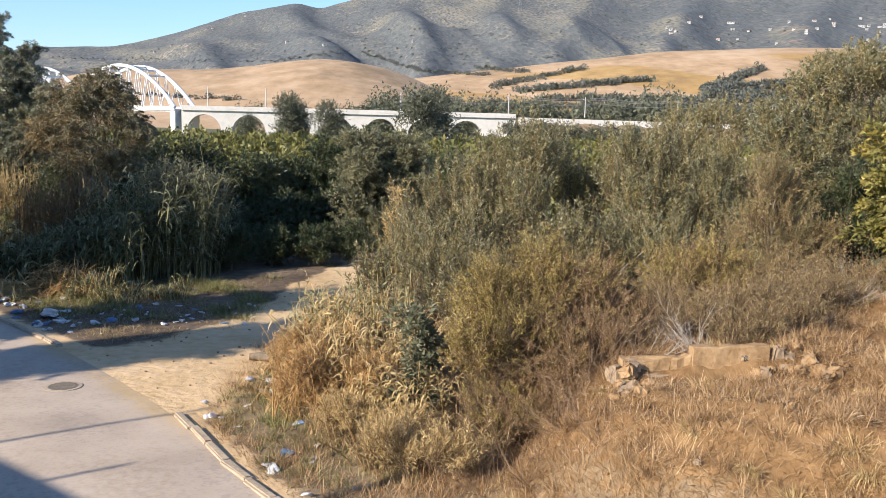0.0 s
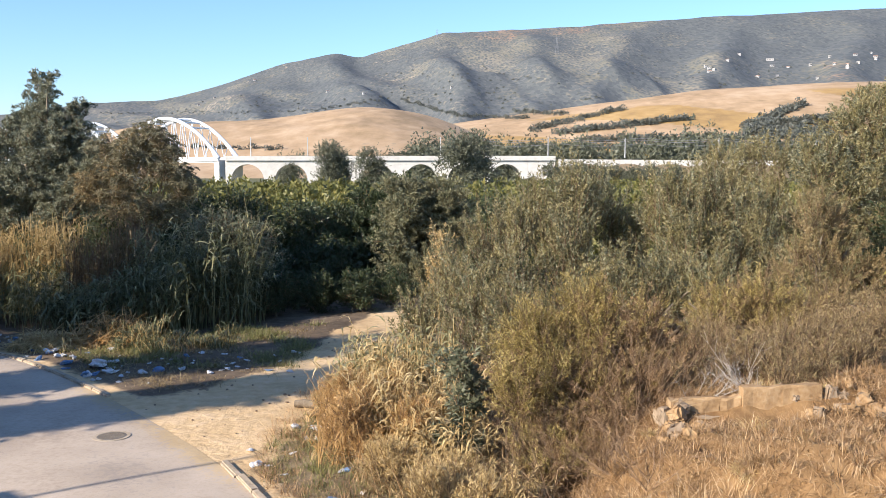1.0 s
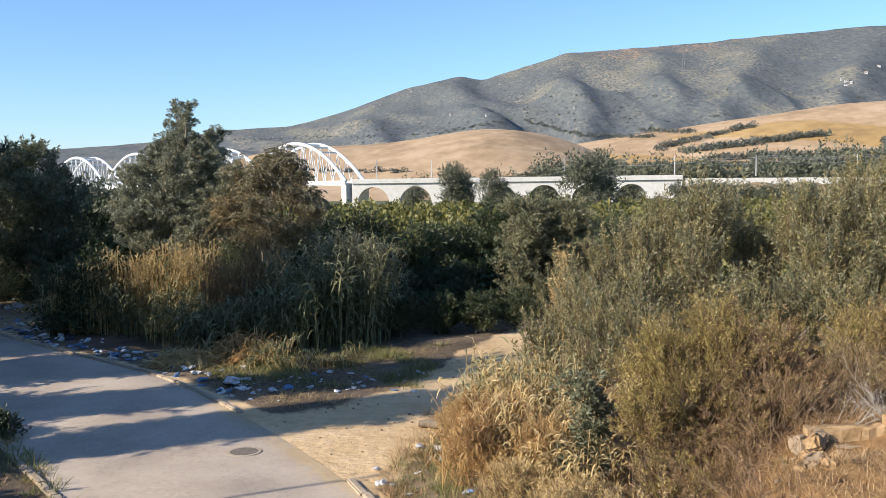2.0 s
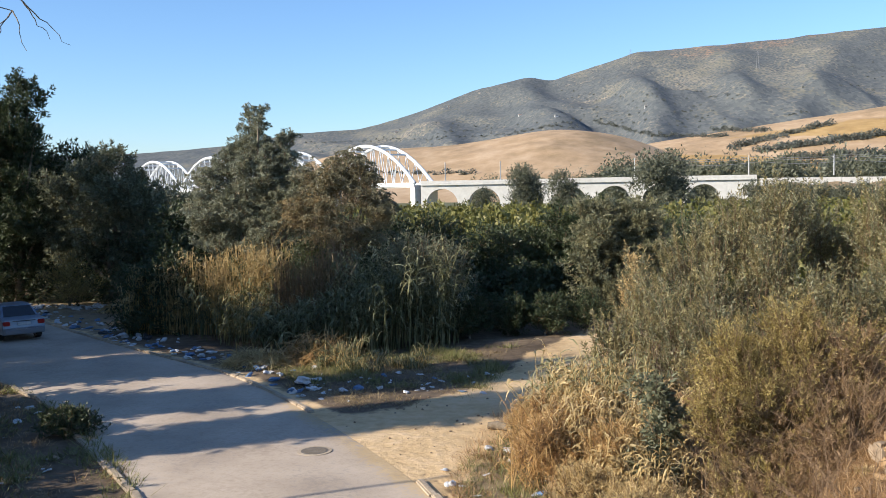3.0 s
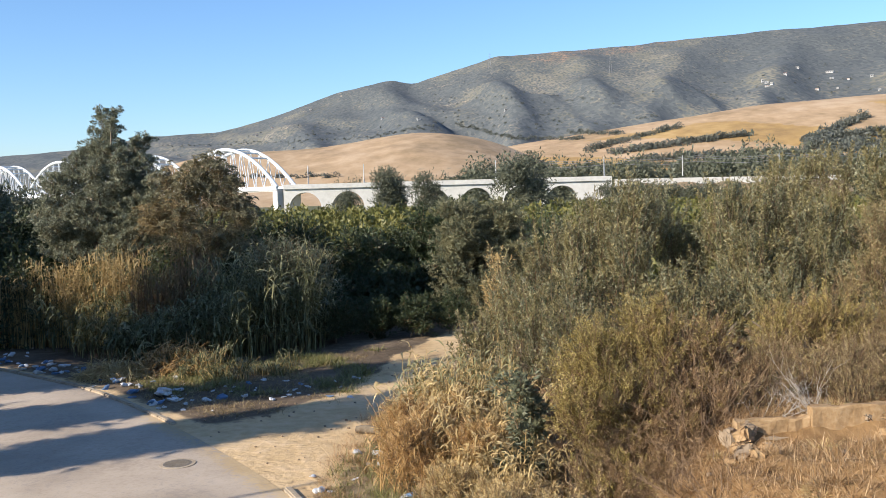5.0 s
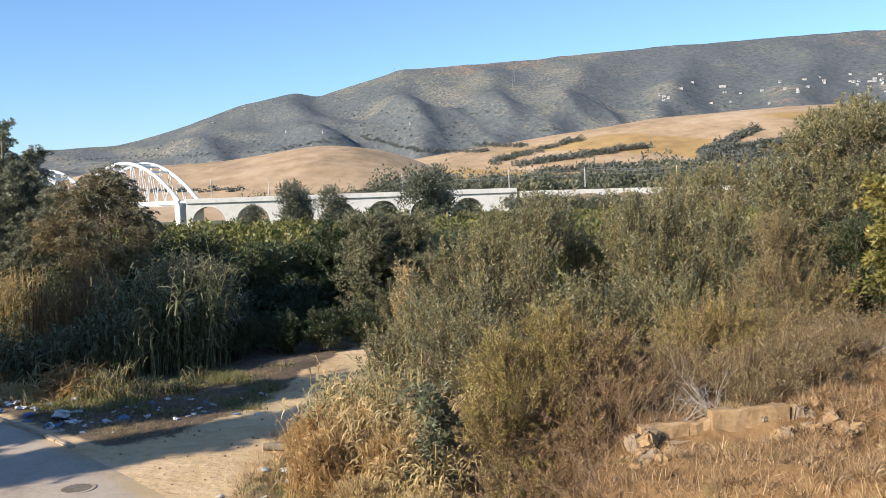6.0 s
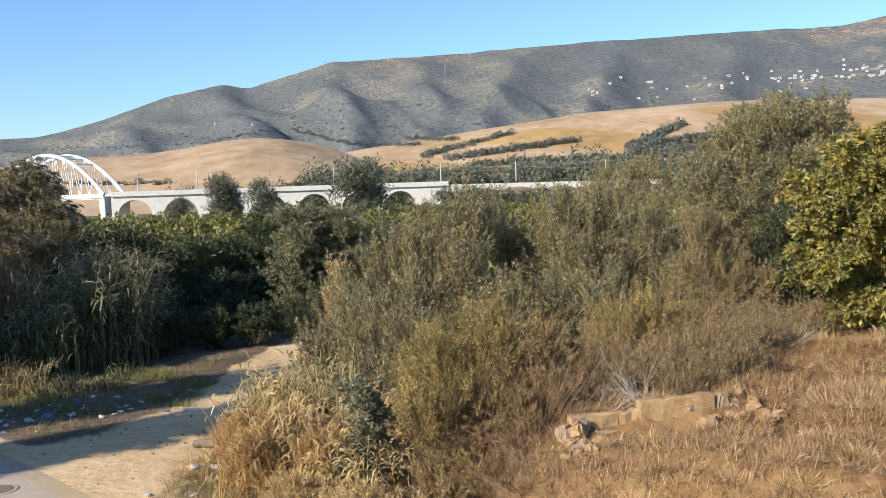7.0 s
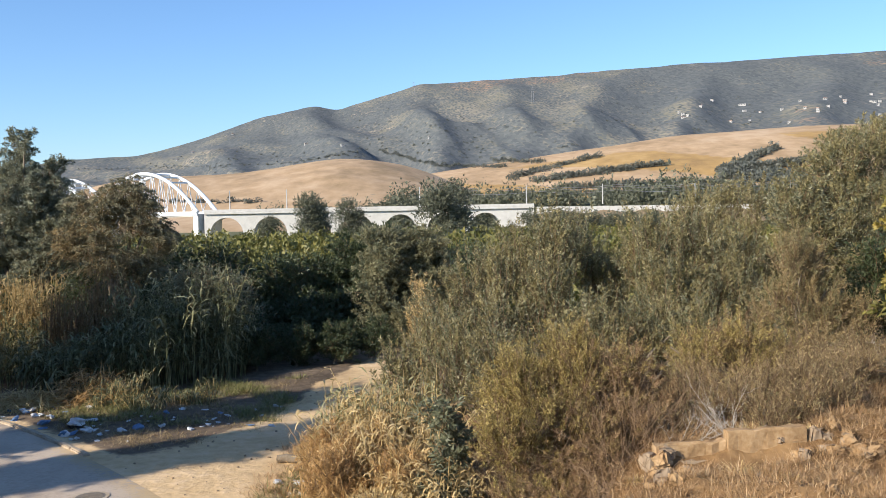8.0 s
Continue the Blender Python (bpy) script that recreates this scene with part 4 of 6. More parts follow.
# ---- left trees and reeds ----
plume_plant("gum_tree", -14.3, 42.0, "tall grey-green eucalyptus with a dense tufted crown", "tree",
            [(-14.25, 42, 9.0, 0.52, 0.52, 0.75), (-14.3, 42, 7.9, 0.95, 0.9, 0.9), (-13.5, 41.9, 7.0, 0.9, 0.9, 0.9), (-15.1, 42, 7.4, 0.75, 0.8, 0.8), (-16.0, 42, 6.6, 1.0, 1.0, 0.9), (-16.7, 42, 5.4, 1.0, 1.0, 1.0), (-12.2, 41.8, 6.2, 0.85, 0.9, 0.9), (-11.9, 41.6, 4.9, 1.0, 1.0, 1.0), (-12.9, 42, 8.1, 0.36, 0.4, 0.55), (-12.95, 42, 7.2, 0.7, 0.7, 0.8),
             (-14.2, 41.6, 6.5, 1.3, 1.2, 1.1), (-13.0, 41.8, 5.7, 1.2, 1.2, 1.1), (-15.1, 41.4, 5.0, 1.4, 1.2, 1.1), (-13.6, 41.4, 4.3, 1.5, 1.2, 1.1), (-16.0, 41.6, 3.8, 1.3, 1.2, 1.0)],
            2100, 66, 0.5, 0.32, (0.105, 0.36), L_GREY, 31, trunk=0.22, limbs=12, stem_h=1.6, up=0.75, hang=0.35, spread=0.75, fill=0.4, tone=lambda p: 0.25 + 0 * p[:, 0])
# tone paints the sunlit left side lighter and the right side darker
plume_plant("tamarisk", -9.9, 40.2, "bushy brown-green tamarisk tree with drooping twigs", "tree",
            [(-9.8, 40.2, 7.0, 0.9, 0.9, 0.75), (-10.7, 40.2, 6.3, 0.9, 0.9, 0.9), (-8.9, 40.2, 6.4, 0.85, 0.9, 0.8), (-9.7, 39.7, 5.6, 1.3, 1.0, 1.0), (-11.4, 40, 5.0, 0.9, 0.9, 0.9), (-8.4, 40.1, 5.3, 0.9, 0.9, 1.0), (-10.4, 39.6, 4.2, 1.2, 1.0, 1.0), (-8.8, 39.8, 4.0, 1.1, 1.0, 1.0)],
            1100, 70, 0.75, 0.22, (0.10, 0.28), L_TAM, 32, trunk=0.2, limbs=10, stem_h=1.2, up=0.9, hang=0.75, spread=0.8, fill=0.35, tone=lambda p: 0.12 - 0.2 * p[:, 0] - 0.08 * (p[:, 2] - 5))

def rough_tree(name, x, y, h, w, sd, label, mat, twigs=3200, leaf=(0.19, 0.36), per=8, low=0.18, group="", up=0.2, category="tree", **kw):
    gg = np.random.default_rng(sd)
    lobes = [(gg.uniform(-0.28, 0.28) * w, gg.uniform(-0.25, 0.25) * w, h * z, w * 0.34 * (1.2 - 0.6 * z), w * 0.32 * (1.2 - 0.6 * z), h * 0.2) for z in (low, low + 0.1, 0.35, 0.45, 0.55, 0.66, 0.76, 0.84)]
    return plant(name, x, y, land1(x, y), label, category, lobes, twigs, per, 0.6, leaf, up, mat, sd, limbs=7, group=group, **kw)
for x, y, h, w, sd, nm in ((-19.0, 49.0, 5.4, 5.0, 35, "dark rounded tree behind reeds"),
                           (-44, 58, 14, 10, 36, "tall dark shaded tree beside the road"), (-30.2, 54.0, 8.4, 6.4, 37, "dark shaded tree beside the road"), (-33.0, 56.0, 9.6, 7.0, 39, "dark shaded tree beside the road")):
    rough_tree("verge_tree", x, y, h, w, sd, nm, L_DARK, 3600, (0.2, 0.45), 10, trunk=0.22, stem_h=0.8, group="verge trees")
plume_plant("verge_tree", -31.6, 50.6, "tall dark shaded tree beside the road", "tree",
            [(-30.8, 50.5, 11.2, 1.1, 1.1, 1.2), (-32.0, 50.6, 10.2, 1.5, 1.5, 1.3), (-30.9, 50.3, 8.6, 1.4, 1.4, 1.2), (-33.2, 50.6, 8.0, 2.0, 1.8, 1.6), (-31.4, 50, 6.4, 2.0, 1.8, 1.5), (-33.5, 50.4, 5.2, 2.2, 1.8, 1.7), (-31.0, 50, 4.0, 2.0, 1.8, 1.5), (-32.6, 50, 2.6, 2.2, 1.8, 1.5)],
            1100, 40, 0.7, 0.42, (0.19, 0.42), L_DARK, 34, trunk=0.25, limbs=9, stem_h=1.2, up=0.5, spread=0.9, fill=0.5, group="verge trees")
plume_plant("verge_tree", -25.6, 50.0, "dark domed tree beside the road with lighter top leaves", "tree",
            [(-25.4, 50, 7.5, 1.3, 1.3, 0.8), (-26.8, 50, 6.8, 1.3, 1.3, 1.0), (-24.0, 50, 6.4, 1.3, 1.3, 1.0), (-25.4, 49.6, 5.2, 2.2, 1.8, 1.4), (-23.4, 50, 4.2, 1.5, 1.5, 1.4), (-26.5, 49.6, 3.2, 2.0, 1.6, 1.5), (-23.8, 49.6, 2.0, 1.8, 1.5, 1.3), (-28.4, 50, 5.8, 1.3, 1.3, 1.3), (-28.6, 50, 3.8, 1.6, 1.5, 1.5)],
            1000, 40, 0.6, 0.42, (0.17, 0.42), L_ROUND, 33, trunk=0.25, limbs=9, stem_h=1.0, up=0.5, spread=0.9, fill=0.5, group="verge trees", tone=lambda p: 0 * p[:, 0])
rough_tree("verge_shrub", -26.9, 47.6, 2.4, 2.5, 38, "small dry green shrub beside scattered litter", L_BROWN, 900, (0.12, 0.25), category="bush", trunk=0.08)
# unseen trees on the road's near side, set so their shade falls across it
for x, y, h, w, sd, low in ((-21.0, 14.9, 11.0, 1.6, 142, 0.15), (-22.0, 19.5, 12.0, 2.8, 143, 0.15), (-19.7, 15.5, 11.8, 1.6, 148, 0.4), (-20.8, 26.5, 10.4, 2.9, 150, 0.2), (-24.6, 24.9, 11.0, 3.8, 155, 0.15), (-25.8, 25.8, 14.8, 5.6, 154, 0.15),
                         (-30.5, 22.4, 12.0, 5.0, 144, 0.15), (-33.5, 25.5, 12.0, 6.0, 145, 0.15), (-38.0, 29.0, 12.5, 7.0, 146, 0.15), (-41.0, 35.0, 13.0, 7.5, 147, 0.15), (-38.5, 39.5, 13.5, 7.0, 149, 0.15), (-29.0, 29.6, 9.6, 4.6, 151, 0.15), (-31.4, 32.6, 11.8, 5.0, 152, 0.15), (-34.4, 36.0, 12.6, 5.5, 153, 0.15), (-34.8, 40.5, 14.0, 5.5, 156, 0.15), (-18.6, 20.8, 10.6, 1.6, 158, 0.45)):
    gg = np.random.default_rng(sd)
    lobes = [(gg.uniform(-0.25, 0.25) * w, gg.uniform(-0.22, 0.22) * w, h * (low + (0.86 - low) * u), w * 0.32, w * 0.3, h * (0.9 - low) * 0.2) for u in np.linspace(0, 1, 8)]
    plant("roadside_tree", x, y, land1(x, y), "tall dark leafy tree on the near verge", "tree", lobes, 1900, 8, 0.8, (0.42, 0.4), 0.2, L_DARK, sd, trunk=0.2, limbs=7, group="roadside trees", stem_h=max(1.2, h * low * 0.9))
# unseen bushes added beyond the view to throw short shade on the verge
for x, y, h, w, sd in ((-16.6, 16.4, 3.0, 3.4, 161), (-17.6, 19.4, 3.2, 3.4, 162), (-15.2, 14.2, 2.8, 3.0, 163), (-19.4, 22.6, 3.4, 3.4, 164)):
    rough_tree("hedge_bush", x, y, h, w, sd, "unseen leafy bush added to shade the near verge", L_DARK, 700, (0.25, 0.4), category="bush", group="verge bushes")

def reed_stand(name, spots, hmin, hmax, mat, stem_mat, label, seed, leaf=(0.52, 0.055), per=14, lean=0.12, low=0.25):
    g = np.random.default_rng(seed)
    spots = np.asarray(spots, float)
    n = len(spots)
    cx, cy = spots.mean(0)
    ob = thing(name, cx, cy, land1(cx, cy), label, "reeds")
    zz = land(spots[:, 0], spots[:, 1]) - land1(cx, cy)
    foot = np.stack([spots[:, 0] - cx, spots[:, 1] - cy, zz - 0.05], 1)
    px, py = spots[:, 0], spots[:, 1]
    h = g.uniform(hmin, hmax, n) * (0.86 + 0.26 * wave(px, py, 0.55) + 0.1 * wave(px + 3, py, 0.2))
    tilt = g.normal(size=(n, 2)) * lean + 0.9 * lean * np.stack([wave(px, py + 5, 0.4), wave(px + 7, py, 0.5)], 1)
    t = np.linspace(0, 1, 5)
    path = foot[:, None] + np.stack([tilt[:, :1] * (t ** 1.6) * h[:, None], tilt[:, 1:] * (t ** 1.6) * h[:, None], t * h[:, None]], -1)
    v, f = tubes(path, np.linspace(0.014, 0.006, 5)[None] * np.ones((n, 1)), 4)
    part("cane_mass", mesh_data("cane_mass", v, f, stem_mat), stem_mat, ob)["kind"] = "stuff"
    u = g.uniform(low, 1.0, (n, per))
    base = foot[:, None] + np.stack([tilt[:, :1] * u ** 1.6 * h[:, None], tilt[:, 1:] * u ** 1.6 * h[:, None], u * h[:, None]], -1)
    ang = g.uniform(0, 6.28, (n, per))
    d = unit(np.stack([np.cos(ang), np.sin(ang), g.uniform(0.3, 1.6, (n, per))], -1)).reshape(-1, 3)
    base = base.reshape(-1, 3)
    L = leaf[0] * g.uniform(0.6, 1.3, len(base))
    v, f = blade_strips(base, d, L, np.full(len(base), leaf[1]) * g.uniform(0.7, 1.2, len(base)), g.uniform(0.4, 1.3, len(base)), g)
    part("foliage", mesh_data("foliage", v, f, mat), mat, ob)["kind"] = "stuff"
    return ob

def scatter(n, x0, x1, y0, y1, seed, keep=lambda x, y: x > -1e9):
    g = np.random.default_rng(seed)
    p = np.stack([g.uniform(x0, x1, n), g.uniform(y0, y1, n)], 1)
    return p[keep(p[:, 0], p[:, 1])]

def off_road(x, y):
    return road_side(x, y) > 1.0
reed_stand("reed_stand", scatter(240, -12.0, -6.6, 33.4, 36.5, 41, lambda x, y: road_side(x, y) > 2.6), 1.5, 3.2, L_REED, L_REED, "tall green giant reeds with long arching leaves", 41, leaf=(0.55, 0.055), per=14, low=0.4)
reed_stand("reed_stand", scatter(340, -18.2, -11.5, 34.5, 39.5, 42, lambda x, y: road_side(x, y) > 3.0), 1.6, 2.7, L_REED, L_REED, "tall green giant reeds in shade", 42)
reed_stand("reed_stand", scatter(620, -19.2, -12.2, 38.2, 40.4, 43), 2.9, 4.3, L_STRAW, L_STRAW, "sunlit straw-coloured reed canes behind green reeds", 43, leaf=(0.45, 0.035), per=9, low=0.35, lean=0.08)
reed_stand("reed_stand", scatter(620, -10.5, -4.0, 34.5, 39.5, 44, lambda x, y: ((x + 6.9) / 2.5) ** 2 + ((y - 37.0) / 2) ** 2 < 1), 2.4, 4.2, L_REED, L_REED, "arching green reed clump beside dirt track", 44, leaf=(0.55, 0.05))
# lighter leaves over the same clump: its sunlit rim painted as colour
reed_stand("reed_stand", scatter(120, -10.5, -4.0, 34.5, 39.5, 49, lambda x, y: ((x + 6.9) / 2.6) ** 2 + ((y - 37.0) / 2) ** 2 < 1), 3.4, 4.5, L_REEDTIP, L_REEDTIP, "tips of an arching reed clump, sunlight put into their pale colour", 49, leaf=(0.5, 0.05), low=0.65, lean=0.2)
reed_stand("cane_stand", scatter(260, -12.0, -9.2, 36.4, 38.4, 48), 3.0, 4.6, L_CANE, L_CANE, "bare brown reed canes between green clumps", 48, leaf=(0.4, 0.03), per=5, lean=0.06, low=0.5)
plant("shrub", -5.9, 38.6, land1(-5.9, 38.6), "rounded grey-green shrub beside dark hollow", "bush", [(0, 0, 1.6, 1.5, 1.5, 1.5), (0.3, 0, 2.6, 1.2, 1.3, 1.1), (-0.8, 0, 2.9, 1.3, 1.2, 1.0)], 1700, 8, 0.5, (0.13, 0.3), 0.3, L_ROUND, 45)
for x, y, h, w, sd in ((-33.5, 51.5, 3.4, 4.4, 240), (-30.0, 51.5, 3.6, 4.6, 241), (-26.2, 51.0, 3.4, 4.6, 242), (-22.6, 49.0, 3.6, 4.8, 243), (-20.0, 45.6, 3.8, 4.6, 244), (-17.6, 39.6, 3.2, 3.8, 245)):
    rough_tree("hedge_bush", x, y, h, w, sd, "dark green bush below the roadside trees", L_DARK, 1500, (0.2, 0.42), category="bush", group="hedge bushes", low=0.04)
# hollow bushes: part of the shade is put into the near-black leaf colour
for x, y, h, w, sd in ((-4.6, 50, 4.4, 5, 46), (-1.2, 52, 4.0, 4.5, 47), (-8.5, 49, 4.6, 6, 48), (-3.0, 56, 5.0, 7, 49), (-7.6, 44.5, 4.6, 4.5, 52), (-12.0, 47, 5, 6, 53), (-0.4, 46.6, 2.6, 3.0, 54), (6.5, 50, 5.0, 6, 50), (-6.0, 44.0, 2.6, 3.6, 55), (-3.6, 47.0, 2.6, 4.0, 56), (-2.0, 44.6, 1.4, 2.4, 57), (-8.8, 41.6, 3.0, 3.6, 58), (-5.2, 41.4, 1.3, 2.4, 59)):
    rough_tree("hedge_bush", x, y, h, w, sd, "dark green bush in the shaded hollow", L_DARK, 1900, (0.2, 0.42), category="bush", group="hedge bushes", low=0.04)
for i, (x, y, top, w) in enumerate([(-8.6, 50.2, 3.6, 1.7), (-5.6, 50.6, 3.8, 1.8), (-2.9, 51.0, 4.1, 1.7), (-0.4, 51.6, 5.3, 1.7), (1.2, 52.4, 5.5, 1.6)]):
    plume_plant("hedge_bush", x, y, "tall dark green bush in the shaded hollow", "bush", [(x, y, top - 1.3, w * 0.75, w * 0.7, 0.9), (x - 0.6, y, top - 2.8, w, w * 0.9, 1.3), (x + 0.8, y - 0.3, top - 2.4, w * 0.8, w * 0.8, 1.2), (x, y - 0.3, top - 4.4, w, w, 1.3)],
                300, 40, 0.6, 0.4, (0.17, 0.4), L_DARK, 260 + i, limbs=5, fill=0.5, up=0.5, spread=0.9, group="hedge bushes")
# same dark leaf here, so the shrubs look shaded even where sun reaches
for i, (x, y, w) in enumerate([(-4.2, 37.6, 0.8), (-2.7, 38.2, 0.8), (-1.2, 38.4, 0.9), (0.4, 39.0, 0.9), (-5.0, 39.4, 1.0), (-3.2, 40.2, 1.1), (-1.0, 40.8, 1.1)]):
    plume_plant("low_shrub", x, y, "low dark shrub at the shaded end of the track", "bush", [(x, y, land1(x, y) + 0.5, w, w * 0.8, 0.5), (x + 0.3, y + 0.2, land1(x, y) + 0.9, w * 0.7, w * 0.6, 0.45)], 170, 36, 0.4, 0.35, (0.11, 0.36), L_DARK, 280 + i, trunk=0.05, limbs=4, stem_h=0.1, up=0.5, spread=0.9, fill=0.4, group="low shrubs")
plume_plant("round_tree", 2.0, 44.0, "round dense dark olive tree beside dirt track", "tree",
            [(2.0, 44, 3.4, 1.9, 1.8, 1.5), (1.3, 43.7, 4.6, 1.1, 1.1, 0.75), (2.8, 44, 4.6, 1.15, 1.1, 0.75), (1.8, 44, 1.7, 2.0, 1.8, 1.1), (2.3, 43.2, 0.9, 1.7, 1.2, 0.8), (3.4, 44, 2.8, 1.0, 1.3, 1.3), (0.6, 43.8, 2.9, 0.9, 1.0, 1.2)],
            1100, 60, 0.5, 0.42, (0.13, 0.38), L_ROUND, 51, trunk=0.2, limbs=7, stem_h=0.6, up=0.45, spread=0.9, fill=0.5, tone=lambda p: 0.7 + 0 * p[:, 0])

# ---- right bushes ----
def dome(h, w, sd, n=24, size=0.17):
    """Lobes set on and inside a dome, so that the outline is knobbly."""
    gg = np.random.default_rng(sd)
    lobes = [(0, 0, h * 0.3, w * 0.3, w * 0.28, h * 0.24)]
    for i in range(n):
        a, t = i * 2.4 + gg.uniform(-0.4, 0.4), (i + 0.5) / n
        el = math.asin(min(1, t * 1.02)) * gg.uniform(0.85, 1.08)
        k = gg.uniform(0.85, 1.1) * size
        lobes.append((math.cos(a) * math.cos(el) * w * 0.36, math.sin(a) * math.cos(el) * w * 0.34, h * (0.1 + 0.62 * math.sin(el)), w * k, w * k, h * k * 0.75))
    return lobes

def bushes(name, spec, mat, label, twigs=3200, leaf=(0.088, 0.27), tl=0.7, up=1.3, per=18, group="", size=0.17, **kw):
    for x, y, h, w, sd in spec:
        plant(name, x, y, land1(x, y), label, "bush", dome(h, w, sd, size=size), twigs, per, tl, leaf, up, mat, sd, trunk=0.1, limbs=9, group=group, inner=0.6, **kw)
SHOOT = dict(per=62, length=0.85, fat=0.115, leaf=(0.078, 0.34), mat=L_OLIVE, up=1.35, spread=0.55, fill=0.3, clump=2)
plume_plant("willow_bush", 4.8, 26.4, "dense grey-green willow bush with upright twigs", "bush",
            [(5.75, 26.8, 4.5, 0.95, 1.0, 1.0), (4.5, 26.6, 4.25, 0.95, 1.0, 1.0), (3.2, 26.2, 3.5, 0.9, 0.9, 1.0), (2.2, 25.8, 2.3, 0.8, 0.9, 1.0), (4.9, 25.4, 3.1, 1.1, 0.9, 1.2), (6.9, 27.4, 3.4, 0.8, 0.8, 1.7), (3.3, 25.0, 2.1, 1.0, 0.9, 1.1), (5.7, 24.9, 2.1, 1.0, 0.8, 1.1), (4.4, 24.4, 1.5, 1.0, 0.8, 0.9)],
            1250, seed=61, limbs=12, stem_h=0.4, group="willow bushes", **SHOOT)
plume_plant("yellow_shrub", 1.75, 27.8, "narrow upright pale yellow shrub beside the willows", "bush", [(1.75, 27.8, 3.3, 0.16, 0.2, 0.5), (1.65, 27.7, 2.4, 0.24, 0.3, 0.6)], 55, 36, 0.6, 0.16, (0.09, 0.3), L_STRAW, 58, trunk=0.05, limbs=4, up=1.2, spread=0.5, clump=0)
plume_plant("willow_bush", 8.7, 25.4, "dense grey-green willow bush with upright twigs", "bush",
            [(7.9, 25.9, 4.35, 0.7, 0.9, 1.0), (8.8, 25.9, 4.4, 0.9, 0.9, 1.0), (10.1, 25.6, 4.1, 0.8, 0.9, 1.0), (7.9, 24.8, 3.0, 0.7, 0.8, 1.1), (8.9, 24.4, 3.0, 0.95, 0.8, 1.1), (10.1, 24.6, 2.7, 0.8, 0.8, 1.1), (7.3, 24.0, 1.9, 0.8, 0.7, 0.9), (8.7, 23.4, 1.8, 0.8, 0.7, 0.8)],
            1050, seed=63, limbs=12, stem_h=0.4, group="willow bushes", **SHOOT)
plume_plant("willow_bush", 1.5, 23.6, "low grey-green willow bush at the track edge", "bush",
            [(1.1, 24.4, 1.5, 0.6, 0.6, 0.8), (2.2, 23.4, 1.6, 0.8, 0.7, 0.9), (3.3, 22.6, 1.7, 0.8, 0.7, 0.9)], 330, seed=65, limbs=6, group="willow bushes", **SHOOT)
plume_plant("willow_bush", 6.3, 22.4, "low grey-green willow bush behind the brown tamarisk", "bush",
            [(5.4, 22.6, 2.6, 0.8, 0.7, 0.9), (6.6, 22.4, 2.5, 0.9, 0.7, 0.9), (7.8, 22.0, 2.5, 0.8, 0.7, 0.8)], 360, seed=66, limbs=6, group="willow bushes", **SHOOT)
plume_plant("willow_bush", 11.4, 29.4, "pale yellow-green bush behind the willows", "bush",
            [(10.9, 29.4, 5.3, 0.9, 0.9, 0.8), (12.2, 29.2, 5.7, 0.9, 0.9, 0.9), (11.5, 28.8, 3.8, 1.4, 1.1, 1.2), (9.8, 29.2, 4.6, 0.8, 0.8, 0.8)], 420, seed=68, limbs=6, group="willow bushes", tone=lambda p: 0.9 + 0 * p[:, 0], **SHOOT)
plume_plant("big_willow", 15.0, 26.6, "tall grey-green willow tree with full crown", "tree",
            [(15.3, 26.8, 7.6, 1.1, 1.1, 0.8), (13.8, 26.8, 7.0, 1.1, 1.1, 0.8), (16.8, 26.9, 7.3, 1.0, 1.1, 0.8), (12.7, 26.6, 6.0, 0.85, 0.9, 0.9), (14.2, 26.2, 5.7, 1.3, 1.2, 1.1), (16.2, 26.3, 5.7, 1.3, 1.2, 1.1), (12.5, 26.2, 4.3, 1.0, 1.0, 1.0), (14.6, 25.8, 3.9, 1.4, 1.1, 1.2), (17.6, 26.5, 5.6, 0.9, 1.1, 1.2), (16.6, 26, 3.6, 1.3, 1.1, 1.2), (12.6, 25.8, 2.7, 0.9, 0.9, 0.9)],
            2300, 58, 0.5, 0.26, (0.088, 0.34), L_OLIVE, 81, trunk=0.22, limbs=11, stem_h=1.0, up=0.8, spread=0.75, fill=0.3)
FINE = dict(per=58, length=0.5, fat=0.17, leaf=(0.058, 0.26), up=0.75, spread=0.75, fill=0.3, twig_share=1.0, twig_r=0.0045)
plume_plant("tamarisk_bush", 3.8, 17.6, "large yellowish brown tamarisk bush with fine bare lower twigs", "bush",
            [(3.95, 17.9, 2.75, 0.75, 0.7, 0.6), (3.1, 17.8, 2.3, 0.65, 0.65, 0.65), (4.75, 17.8, 2.3, 0.65, 0.65, 0.65), (2.7, 17.4, 1.5, 0.55, 0.6, 0.7), (3.7, 17.2, 1.7, 0.85, 0.65, 0.75), (4.8, 17.2, 1.5, 0.65, 0.6, 0.7), (3.3, 16.8, 0.9, 0.75, 0.55, 0.55), (4.3, 16.7, 0.9, 0.65, 0.5, 0.55), (5.2, 17.3, 1.6, 0.5, 0.5, 0.6), (2.9, 16.2, 0.6, 0.6, 0.45, 0.4), (4.0, 15.9, 0.7, 0.6, 0.4, 0.4)],
            2500, mat=L_BROWN, seed=71, limbs=14, stem_h=0.2, group="tamarisk bushes", tone=lambda p: 0.52 + 0.28 * p[:, 0] - 0.26 * (p[:, 2] - 1.6), **FINE)
plume_plant("tamarisk_bush", 7.9, 19.8, "low olive-brown tamarisk with fine twigs", "bush",
            [(7.2, 19.8, 2.5, 0.6, 0.6, 0.6), (8.1, 20.0, 2.7, 0.7, 0.6, 0.6), (8.9, 20.2, 2.5, 0.6, 0.6, 0.5)], 480, mat=L_BROWN, seed=76, limbs=7, group="tamarisk bushes", tone=lambda p: 0.35 + 0 * p[:, 0], **FINE)
